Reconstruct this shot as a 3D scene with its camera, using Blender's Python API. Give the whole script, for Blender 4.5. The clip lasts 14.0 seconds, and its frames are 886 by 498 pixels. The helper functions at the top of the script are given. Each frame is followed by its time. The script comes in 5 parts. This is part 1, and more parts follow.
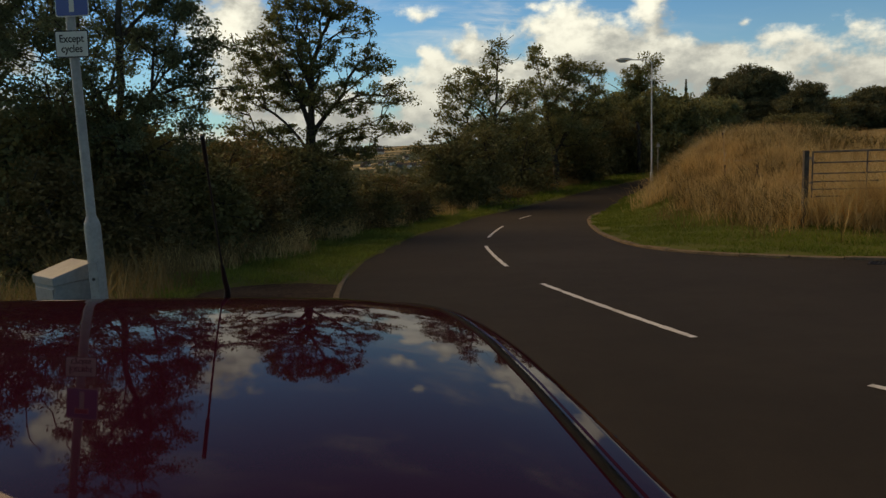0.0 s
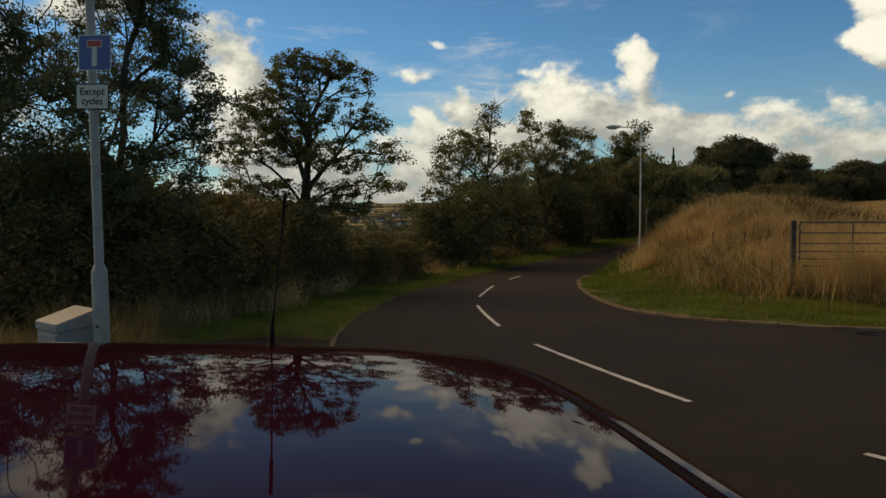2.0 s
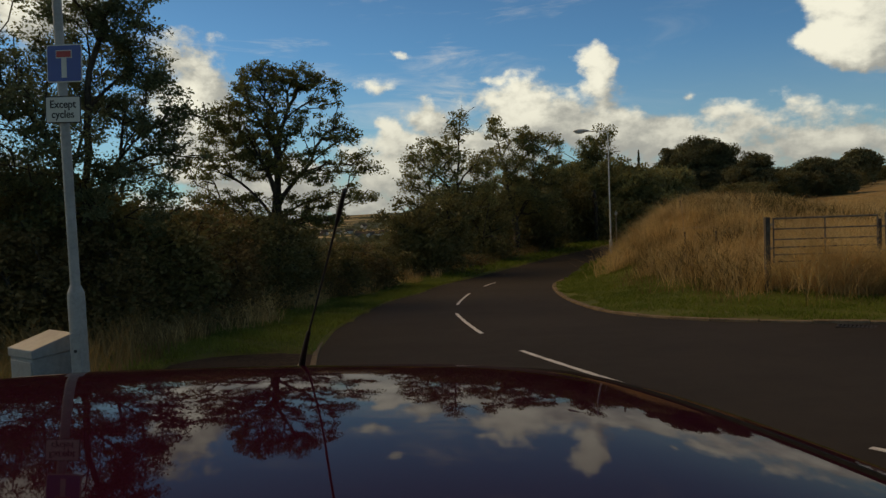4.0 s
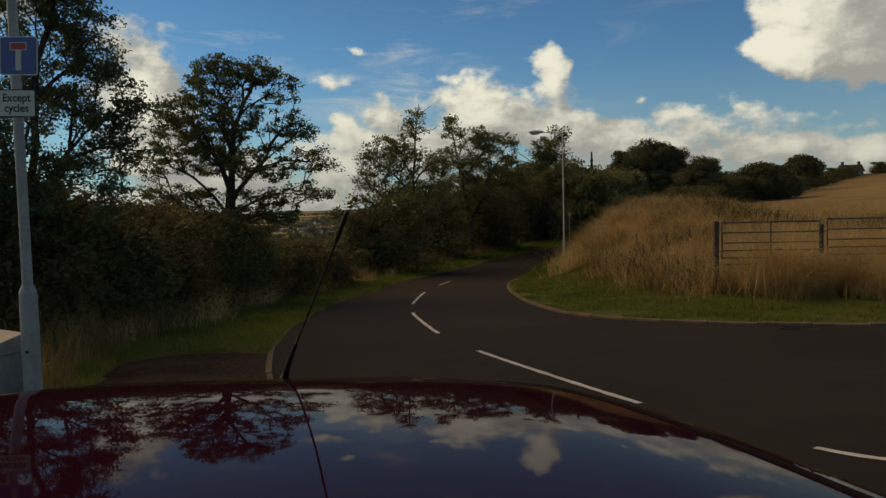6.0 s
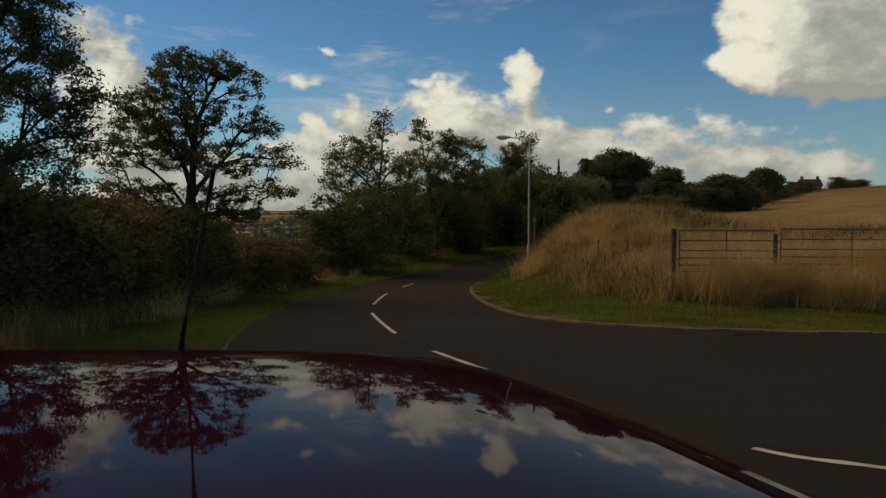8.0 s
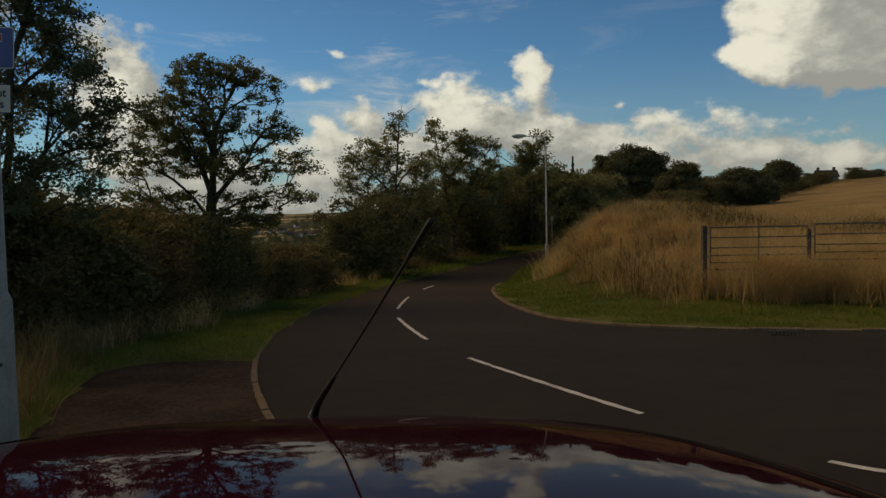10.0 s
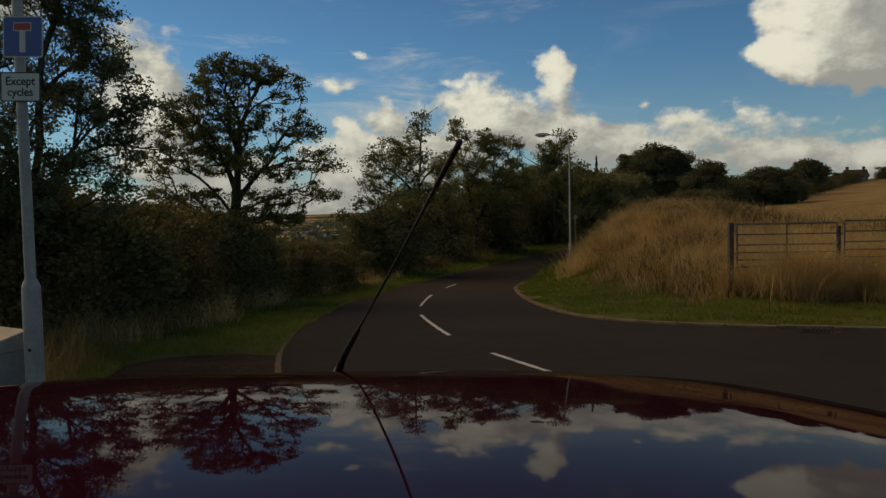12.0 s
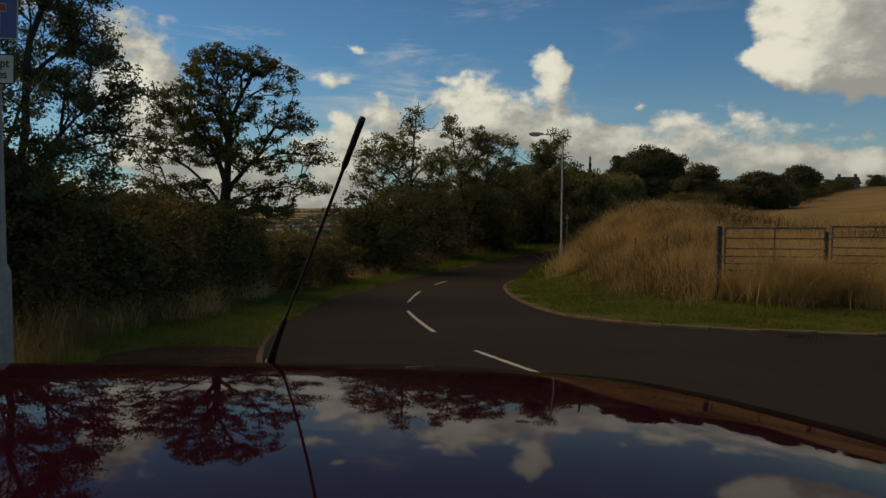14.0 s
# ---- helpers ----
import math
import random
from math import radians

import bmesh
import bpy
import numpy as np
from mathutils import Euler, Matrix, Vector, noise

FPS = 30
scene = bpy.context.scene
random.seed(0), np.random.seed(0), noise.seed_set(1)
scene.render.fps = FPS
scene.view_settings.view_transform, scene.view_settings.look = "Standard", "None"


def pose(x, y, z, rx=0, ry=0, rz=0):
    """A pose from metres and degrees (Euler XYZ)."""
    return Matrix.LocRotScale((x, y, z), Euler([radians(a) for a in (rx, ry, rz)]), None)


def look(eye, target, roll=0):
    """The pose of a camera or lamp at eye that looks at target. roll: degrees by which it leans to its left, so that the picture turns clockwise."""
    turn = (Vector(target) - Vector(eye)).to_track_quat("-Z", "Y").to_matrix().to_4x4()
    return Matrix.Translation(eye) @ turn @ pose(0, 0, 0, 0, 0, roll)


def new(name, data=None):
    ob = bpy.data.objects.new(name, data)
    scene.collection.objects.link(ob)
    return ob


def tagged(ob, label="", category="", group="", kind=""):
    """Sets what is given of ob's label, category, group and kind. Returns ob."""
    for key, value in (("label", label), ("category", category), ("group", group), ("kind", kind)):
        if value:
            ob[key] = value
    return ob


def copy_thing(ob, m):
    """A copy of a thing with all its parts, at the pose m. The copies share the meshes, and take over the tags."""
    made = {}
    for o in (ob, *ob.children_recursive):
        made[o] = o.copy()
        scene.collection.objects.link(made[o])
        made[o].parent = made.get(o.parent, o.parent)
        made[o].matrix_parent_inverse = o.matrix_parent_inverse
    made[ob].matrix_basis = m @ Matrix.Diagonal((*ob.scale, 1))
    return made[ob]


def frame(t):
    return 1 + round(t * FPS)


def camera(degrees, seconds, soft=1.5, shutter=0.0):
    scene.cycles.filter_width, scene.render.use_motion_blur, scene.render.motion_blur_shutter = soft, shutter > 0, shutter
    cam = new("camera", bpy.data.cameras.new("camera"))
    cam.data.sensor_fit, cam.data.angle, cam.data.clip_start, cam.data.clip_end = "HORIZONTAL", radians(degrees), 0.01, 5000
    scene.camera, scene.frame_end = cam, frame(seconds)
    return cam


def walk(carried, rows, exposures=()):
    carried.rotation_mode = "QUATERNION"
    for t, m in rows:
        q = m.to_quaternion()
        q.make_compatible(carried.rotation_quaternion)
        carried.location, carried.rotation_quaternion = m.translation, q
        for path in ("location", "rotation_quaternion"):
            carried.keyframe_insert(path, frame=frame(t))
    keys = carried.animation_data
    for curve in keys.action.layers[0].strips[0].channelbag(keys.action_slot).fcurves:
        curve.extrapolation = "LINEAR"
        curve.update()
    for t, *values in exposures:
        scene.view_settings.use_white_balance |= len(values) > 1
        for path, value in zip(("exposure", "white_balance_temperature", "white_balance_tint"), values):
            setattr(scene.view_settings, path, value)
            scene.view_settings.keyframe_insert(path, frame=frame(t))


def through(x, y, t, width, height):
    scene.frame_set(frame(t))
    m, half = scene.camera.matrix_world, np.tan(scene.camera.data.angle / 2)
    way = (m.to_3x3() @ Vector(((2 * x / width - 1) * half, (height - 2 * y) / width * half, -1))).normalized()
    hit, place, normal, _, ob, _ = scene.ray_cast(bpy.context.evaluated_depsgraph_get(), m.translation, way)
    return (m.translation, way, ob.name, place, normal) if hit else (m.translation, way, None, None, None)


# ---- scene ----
cam = camera(62.5, 14.0, soft=1.45)

PATH = [
    (0, (0.045, 0.064, 1.580), (0.051, 2.044, 1.299), -2.2),
    (0.5, (0.049, -0.031, 1.565), (0.076, 1.965, 1.449), -0.1),
    (1, (0.045, -0.025, 1.580), (0.069, 1.972, 1.474), -0.8),
    (1.5, (0.022, 0.000, 1.592), (0.065, 1.997, 1.489), 2.7),
    (2, (-0.083, -0.036, 1.590), (-0.039, 1.959, 1.467), -0.4),
    (2.5, (-0.152, 0.095, 1.567), (-0.095, 2.091, 1.459), -2.8),
    (5, (-0.278, 0.141, 1.583), (-0.084, 2.129, 1.485), -0.6),
    (5.5, (-0.285, 0.098, 1.596), (-0.057, 2.082, 1.494), -0.2),
    (6, (-0.328, 0.117, 1.611), (-0.075, 2.098, 1.501), -1.4),
    (6.5, (-0.341, 0.123, 1.597), (-0.074, 2.103, 1.505), -2.0),
    (7, (-0.323, 0.191, 1.522), (-0.039, 2.169, 1.432), -2.3),
    (7.5, (-0.251, 0.117, 1.535), (0.056, 2.091, 1.432), -0.8),
    (8, (-0.180, 0.112, 1.547), (0.162, 2.080, 1.446), 0.1),
    (10.5, (-0.508, 0.473, 1.625), (-0.224, 2.450, 1.524), -2.1),
    (11, (-0.525, 0.507, 1.589), (-0.252, 2.487, 1.508), -3.1),
    (11.5, (-0.489, 0.456, 1.579), (-0.237, 2.437, 1.474), -0.8),
    (12, (-0.455, 0.422, 1.529), (-0.209, 2.405, 1.430), -1.2),
    (12.5, (-0.412, 0.359, 1.525), (-0.167, 2.341, 1.421), -0.5),
    (13, (-0.398, 0.384, 1.513), (-0.148, 2.365, 1.399), -0.2),
    (13.5, (-0.406, 0.413, 1.514), (-0.151, 2.394, 1.412), -1.1),
    (14, (-0.349, 0.459, 1.513), (-0.083, 2.438, 1.406), 0.2),
]
walk(cam, [(t, look(eye, target, roll)) for t, eye, target, roll in PATH], [(0.0, 0.42, 10800.0, 14.0), (1.5, 0.34, 10800.0, 14.0), (2.5, 0.3, 10800.0, 14.0), (5.0, 0.13, 10800.0, 14.0), (8.0, 0.06, 10800.0, 14.0), (14.0, -0.06, 10800.0, 14.0)])

# ---- world, sun, exposure ----
SUN_ELEV, SUN_ROT = radians(38), radians(-50)
world = bpy.data.worlds.new("sky")
scene.world = world
world.use_nodes = True


class Nodes:
    """Short hand for building node trees."""

    def __init__(self, tree):
        self.t = tree

    def n(self, kind, **props):
        node = self.t.nodes.new(kind)
        for key, value in props.items():
            setattr(node, key, value)
        return node

    def put(self, socket, value):
        if hasattr(value, "is_output"):
            self.t.links.new(value, socket)
        else:
            socket.default_value = value

    def m(self, op, a, b=None, c=None, clamp=False):
        node = self.n("ShaderNodeMath", operation=op, use_clamp=clamp)
        for socket, value in zip(node.inputs, (a, b, c)):
            if value is not None:
                self.put(socket, value)
        return node.outputs[0]

    def v(self, op, a, b=None, out=0):
        node = self.n("ShaderNodeVectorMath", operation=op)
        self.put(node.inputs[0], a)
        if b is not None:
            self.put(node.inputs[1], b)
        return node.outputs[out]

    def noise(self, vec, scale, detail=4.0, rough=0.55, distort=0.0):
        node = self.n("ShaderNodeTexNoise")
        if vec is not None:
            self.put(node.inputs["Vector"], vec)
        self.put(node.inputs["Scale"], scale)
        self.put(node.inputs["Detail"], detail)
        self.put(node.inputs["Roughness"], rough)
        self.put(node.inputs["Distortion"], distort)
        return node.outputs[0]

    def ramp(self, fac, lo, hi, a=0.0, b=1.0):
        node = self.n("ShaderNodeMapRange", interpolation_type="SMOOTHSTEP")
        for socket, value in zip(node.inputs, (fac, lo, hi, a, b)):
            self.put(socket, value)
        return node.outputs[0]

    def mix(self, fac, a, b):
        node = self.n("ShaderNodeMix", data_type="RGBA")
        self.put(node.inputs[0], fac)
        self.put(node.inputs[6], a if hasattr(a, "is_output") else (*a, 1))
        self.put(node.inputs[7], b if hasattr(b, "is_output") else (*b, 1))
        return node.outputs[2]


# Clouds: azimuth to the right of +y and height over the horizon in degrees, half widths, weight.
CLOUDS = [
    (-14.6, 8.6, 4.4, 5.2, 1.1), (-13.6, 4.6, 4.4, 2.6, 1.05), (-8.8, 2.4, 8.23, 3.42, 0.95), (-0.3, 3.2, 5.68, 3.44, 1.05), (-0.1, 6.0, 1.9, 1.6, 1.0), (2.7, 7.3, 2.0, 1.7, 1.05), (2.4, 5.2, 3.6, 1.8, 1.05), (5.9, 4.2, 7.77, 2.93, 1.05),
    (10.6, 7.0, 5.4, 3.0, 1.12), (8.0, 8.4, 2.6, 1.5, 0.95), (15.8, 9.5, 1.82, 2.72, 1.1), (16.4, 6.2, 4.53, 2.54, 1.1), (22.8, 4.6, 9.5, 3.2, 0.95), (27.6, 5.2, 6.2, 2.4, 0.9),
    (32.5, 4.2, 6.9, 2.6, 0.95), (37.3, 3.0, 4.2, 2.2, 1.0), (38.2, 13.6, 6.4, 4.2, 2.3), (33.4, 10.8, 3.2, 1.7, 2.0), (38.6, 10.4, 4.2, 2.6, 2.0), (34.0, 15.0, 3.2, 2.6, 2.0), (16.3, 7.4, 2.3, 2.3, 1.0), (7.6, 0.9, 39.95, 1.78, 0.95),
    (9.4, 10.2, 5.54, 1.15, 0.62), (-1.6, 9.9, 3.47, 1.05, 0.62), (-24.5, 15.5, 4.0, 3.2, 1.2), (0.6, 11.9, 1.14, 0.71, 0.66), (22.2, 7.8, 1.2, 0.9, 0.72),
    (55.0, 6.0, 9.0, 7.0, 1.1), (-34.0, 9.0, 9.0, 8.0, 1.0), (-60.0, 14.0, 14.0, 7.0, 1.0), (85.0, 12.0, 14.0, 8.0, 1.0), (140.0, 20.0, 25.0, 12.0, 1.0), (-120.0, 18.0, 25.0, 12.0, 1.0),
    (-55.0, 40.0, 18.0, 8.0, 0.75), (65.0, 38.0, 16.0, 9.0, 0.9), (150.0, 60.0, 40.0, 9.0, 0.8),
]


def cloud_group():
    g = bpy.data.node_groups.new("cloud_density", "ShaderNodeTree")
    g.interface.new_socket("Place", in_out="INPUT", socket_type="NodeSocketVector")
    g.interface.new_socket("Density", in_out="OUTPUT", socket_type="NodeSocketFloat")
    k = Nodes(g)
    place = k.n("NodeGroupInput").outputs[0]
    wob = k.n("ShaderNodeTexNoise")
    k.put(wob.inputs["Vector"], place), k.put(wob.inputs["Scale"], 0.35), k.put(wob.inputs["Detail"], 5.0)
    shift = k.v("SCALE", k.v("SUBTRACT", wob.outputs["Color"], (0.5, 0.5, 0.5)))
    shift.node.inputs["Scale"].default_value = 2.6
    warped = k.v("ADD", place, shift)
    total = None
    for az, el, ra, re, weight in CLOUDS:
        d = k.v("LENGTH", k.v("MULTIPLY", k.v("SUBTRACT", warped, (az, el, 0)), (1 / ra, 1 / re, 0)), out=1)
        one = k.m("MULTIPLY", k.m("SUBTRACT", 1.0, k.m("MULTIPLY", d, 0.62)), weight)
        total = one if total is None else k.m("SMOOTH_MAX", total, one, 0.12)
    fine = k.noise(k.v("MULTIPLY", place, (0.8, 1.15, 1)), 0.42, 9.0, 0.58)
    big = k.noise(k.v("MULTIPLY", place, (0.35, 1.0, 1)), 0.16, 3.0, 0.5)
    dens = k.m("ADD", total, k.m("MULTIPLY", k.m("SUBTRACT", fine, 0.5), 1.15))
    dens = k.m("ADD", dens, k.m("MULTIPLY", k.m("SUBTRACT", big, 0.5), 0.6))
    g.links.new(dens, k.n("NodeGroupOutput").inputs[0])
    return g


def build_sky(strength):
    tree = world.node_tree
    tree.nodes.clear()
    k = Nodes(tree)
    sky = k.n("ShaderNodeTexSky", sky_type="NISHITA")
    sky.sun_disc, sky.sun_elevation, sky.sun_rotation = False, SUN_ELEV, SUN_ROT
    sky.air_density, sky.dust_density, sky.ozone_density = 1.0, 0.3, 2.5
    gen = k.n("ShaderNodeTexCoord").outputs["Generated"]
    sep = k.n("ShaderNodeSeparateXYZ")
    k.put(sep.inputs[0], k.v("NORMALIZE", gen))
    az = k.m("MULTIPLY", k.m("ARCTAN2", sep.outputs[0], sep.outputs[1]), 57.29578)
    el = k.m("MULTIPLY", k.m("ARCSINE", sep.outputs[2]), 57.29578)
    comb = k.n("ShaderNodeCombineXYZ")
    k.put(comb.inputs[0], az), k.put(comb.inputs[1], el)
    place = comb.outputs[0]
    group = cloud_group()
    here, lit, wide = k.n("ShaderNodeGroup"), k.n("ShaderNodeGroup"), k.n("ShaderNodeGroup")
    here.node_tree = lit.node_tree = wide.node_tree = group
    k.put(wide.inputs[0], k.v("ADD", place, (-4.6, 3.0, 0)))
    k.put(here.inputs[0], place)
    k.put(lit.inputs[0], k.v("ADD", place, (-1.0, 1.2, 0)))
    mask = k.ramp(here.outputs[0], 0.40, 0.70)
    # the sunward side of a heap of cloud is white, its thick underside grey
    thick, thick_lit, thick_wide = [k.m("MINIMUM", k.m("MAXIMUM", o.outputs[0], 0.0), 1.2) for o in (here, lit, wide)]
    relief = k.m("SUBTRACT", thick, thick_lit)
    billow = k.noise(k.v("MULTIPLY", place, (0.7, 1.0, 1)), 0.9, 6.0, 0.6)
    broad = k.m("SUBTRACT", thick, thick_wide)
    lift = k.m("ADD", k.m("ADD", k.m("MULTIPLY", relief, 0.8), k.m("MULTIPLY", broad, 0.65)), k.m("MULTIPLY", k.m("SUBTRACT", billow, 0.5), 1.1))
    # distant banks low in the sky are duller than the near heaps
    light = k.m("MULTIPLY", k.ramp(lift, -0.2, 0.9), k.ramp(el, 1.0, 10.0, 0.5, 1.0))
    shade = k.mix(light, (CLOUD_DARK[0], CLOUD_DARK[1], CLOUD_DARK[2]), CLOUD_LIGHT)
    haze = k.ramp(el, -2.0, 13.0, 0.45, 0.0)
    deep = k.ramp(el, 10.0, 38.0, 0.92, 0.26)
    blue = k.v("MULTIPLY", k.v("MULTIPLY", sky.outputs[0], SKY_TINT), deep)
    hazy = k.mix(haze, blue, (3.0, 4.5, 5.7))
    # thin high streaks
    streak = k.noise(k.v("MULTIPLY", k.v("ADD", place, (0, 0, 3.0)), (0.16, 0.75, 1)), 0.55, 7.0, 0.62, 0.6)
    belt = k.m("MULTIPLY", k.ramp(el, 4.0, 9.0), k.ramp(el, 13.0, 24.0, 1.0, 0.25))
    veil = k.m("MULTIPLY", k.m("MULTIPLY", k.ramp(streak, 0.5, 0.78), k.m("MULTIPLY", belt, k.ramp(az, 14.0, 19.0, 1.0, 0.15))), 0.45)
    hazy = k.mix(veil, hazy, (6.2, 7.2, 8.2))
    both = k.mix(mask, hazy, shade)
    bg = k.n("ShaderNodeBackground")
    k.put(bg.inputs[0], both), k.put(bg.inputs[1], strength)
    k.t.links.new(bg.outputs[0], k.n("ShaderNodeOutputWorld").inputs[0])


SKY_TINT = (0.19, 0.59, 1.0)
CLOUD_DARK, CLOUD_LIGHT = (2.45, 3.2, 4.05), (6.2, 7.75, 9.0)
build_sky(0.1)

sun = new("sun", bpy.data.lights.new("sun", "SUN"))
sun.data.energy, sun.data.angle, sun.data.color = 1.35, radians(50), (1.0, 0.80, 0.55)
sun.matrix_world = Matrix.Rotation(-SUN_ROT, 4, "Z") @ Matrix.Rotation(radians(90) - SUN_ELEV, 4, "X").inverted()

# ---- materials ----
def material(name, rough=0.8, metal=0.0, spec=0.5):
    m = bpy.data.materials.new(name)
    m.use_nodes = True
    k = Nodes(m.node_tree)
    shader = m.node_tree.nodes["Principled BSDF"]
    shader.inputs["Roughness"].default_value, shader.inputs["Metallic"].default_value = rough, metal
    shader.inputs["Specular IOR Level"].default_value = spec
    return m, k, shader


def coords(k, kind="Object"):
    return k.n("ShaderNodeTexCoord").outputs[kind]


def bump(k, shader, height, strength, distance=0.01):
    b = k.n("ShaderNodeBump")
    b.inputs["Strength"].default_value, b.inputs["Distance"].default_value = strength, distance
    k.put(b.inputs["Height"], height)
    k.put(shader.inputs["Normal"], b.outputs[0])


def mottled(name, a, b, scale, rough=0.8, metal=0.0, fine=0.25, relief=0.3, grain=12.0, distance=0.01, spec=0.5):
    """Two colours by broad noise, with finer grain and relief."""
    m, k, sh = material(name, rough, metal, spec)
    p = coords(k)
    broad = k.noise(p, scale, 5.0, 0.6)
    small = k.noise(p, scale * grain, 6.0, 0.65)
    fac = k.m("ADD", broad, k.m("MULTIPLY", k.m("SUBTRACT", small, 0.5), fine * 2), clamp=True)
    k.put(sh.inputs["Base Color"], k.mix(k.ramp(fac, 0.3, 0.7), a, b))
    k.put(sh.inputs["Roughness"], k.m("ADD", rough, k.m("MULTIPLY", k.m("SUBTRACT", small, 0.5), 0.2), clamp=True))
    if relief:
        bump(k, sh, small, relief, distance)
    return m


def leafy(name, dark, light, through=0.35, patch=0.5):
    m, k, sh = material(name, 0.6, 0.0, 0.18)
    rnd = k.n("ShaderNodeNewGeometry").outputs["Random Per Island"]
    broad = k.noise(coords(k), 0.8, 3.0, 0.6)
    fac = k.m("ADD", k.m("MULTIPLY", rnd, 1.0 - patch), k.m("MULTIPLY", k.ramp(broad, 0.3, 0.7), patch), clamp=True)
    col = k.mix(fac, dark, light)
    k.put(sh.inputs["Base Color"], col)
    tr = k.n("ShaderNodeBsdfTranslucent")
    k.put(tr.inputs[0], col)
    mix = k.n("ShaderNodeMixShader")
    mix.inputs[0].default_value = through
    out = m.node_tree.nodes["Material Output"]
    k.t.links.new(sh.outputs[0], mix.inputs[1]), k.t.links.new(tr.outputs[0], mix.inputs[2])
    k.t.links.new(mix.outputs[0], out.inputs[0])
    return m


def asphalt_material():
    m, k, sh = material("worn_asphalt", 0.9, 0.0, 0.15)
    p = coords(k)
    broad, mid = k.noise(p, 0.35, 4.0, 0.55), k.noise(p, 2.3, 5.0, 0.6)
    stone = k.noise(p, 110.0, 3.0, 0.7)
    base = k.mix(k.ramp(k.m("ADD", k.m("MULTIPLY", broad, 0.6), k.m("MULTIPLY", mid, 0.4)), 0.35, 0.65), (0.027, 0.0222, 0.018), (0.038, 0.0315, 0.026))
    chips = k.mix(k.ramp(stone, 0.58, 0.72), base, (0.072, 0.063, 0.053))
    k.put(sh.inputs["Base Color"], chips)
    bump(k, sh, stone, 0.35, 0.006)
    return m


def ground_material():
    m, k, sh = material("grass_ground", 0.95, 0.0, 0.15)
    p = coords(k)
    dry, far = k.n("ShaderNodeAttribute", attribute_name="dry").outputs["Fac"], k.n("ShaderNodeAttribute", attribute_name="far").outputs["Fac"]
    broad, mid, fine = k.noise(p, 0.12, 4.0, 0.6), k.noise(p, 1.1, 5.0, 0.65), k.noise(p, 14.0, 5.0, 0.7)
    green = k.mix(k.ramp(mid, 0.3, 0.7), (0.065, 0.10, 0.016), (0.115, 0.14, 0.028))
    green = k.mix(k.ramp(fine, 0.35, 0.75), green, (0.13, 0.12, 0.05))
    straw = k.mix(k.ramp(broad, 0.35, 0.65), (0.28, 0.18, 0.075), (0.40, 0.28, 0.12))
    straw = k.mix(k.ramp(mid, 0.45, 0.75, 0.0, 0.35), straw, (0.20, 0.17, 0.06))
    straw = k.mix(k.ramp(fine, 0.45, 0.8, 0.0, 0.5), straw, (0.16, 0.10, 0.05))
    patches = k.n("ShaderNodeTexVoronoi")
    k.put(patches.inputs["Vector"], p), k.put(patches.inputs["Scale"], 0.011)
    land = k.n("ShaderNodeValToRGB")
    land.color_ramp.interpolation = "CONSTANT"
    for pos, col in ((0.0, (0.045, 0.06, 0.022)), (0.35, (0.42, 0.33, 0.17)), (0.5, (0.035, 0.05, 0.022)), (0.8, (0.13, 0.12, 0.055))):
        el = land.color_ramp.elements[0] if pos == 0.0 else land.color_ramp.elements.new(pos)
        el.position, el.color = pos, (*col, 1)
    k.put(land.inputs[0], k.v("DOT_PRODUCT", patches.outputs["Color"], (0.4, 0.3, 0.3), 1))
    near = k.mix(k.ramp(k.m("ADD", dry, k.m("MULTIPLY", k.m("SUBTRACT", mid, 0.5), 0.5)), 0.35, 0.65), green, straw)
    k.put(sh.inputs["Base Color"], k.mix(far, near, land.outputs[0]))
    bump(k, sh, fine, 0.6, 0.03)
    return m


def paint_material():
    m, k, sh = material("dark_red_car_paint", 0.6, 0.0, 0.0)
    sh.inputs["IOR"].default_value = 1.0
    p = coords(k)
    flake = k.noise(p, 900.0, 2.0, 0.5)
    k.put(sh.inputs["Base Color"], k.mix(k.ramp(flake, 0.4, 0.7), (0.028, 0.0045, 0.0130), (0.036, 0.0057, 0.0165)))
    dust = k.noise(p, 9.0, 6.0, 0.7)
    k.put(sh.inputs["Coat Weight"], 0.76)
    k.put(sh.inputs["Coat Roughness"], k.ramp(dust, 0.45, 0.85, 0.018, 0.06))
    k.put(sh.inputs["Coat IOR"], 1.15)
    b = k.n("ShaderNodeBump")
    b.inputs["Strength"].default_value, b.inputs["Distance"].default_value = 0.03, 0.002
    k.put(b.inputs["Height"], k.noise(p, 14.0, 2.0, 0.5))
    k.put(sh.inputs["Coat Normal"], b.outputs[0])
    return m


def plain(name, col, rough=0.5, metal=0.0, wear=0.12, scale=6.0):
    lo, hi = [c * (1 - wear) for c in col], [min(1, c * (1 + wear)) for c in col]
    return mottled(name, lo, hi, scale, rough, metal, relief=0.05)


def glass_material(name, tint):
    m, k, sh = material(name, 0.02)
    sh.inputs["Base Color"].default_value = (*tint, 1)
    sh.inputs["Coat Weight"].default_value = 1.0
    return m


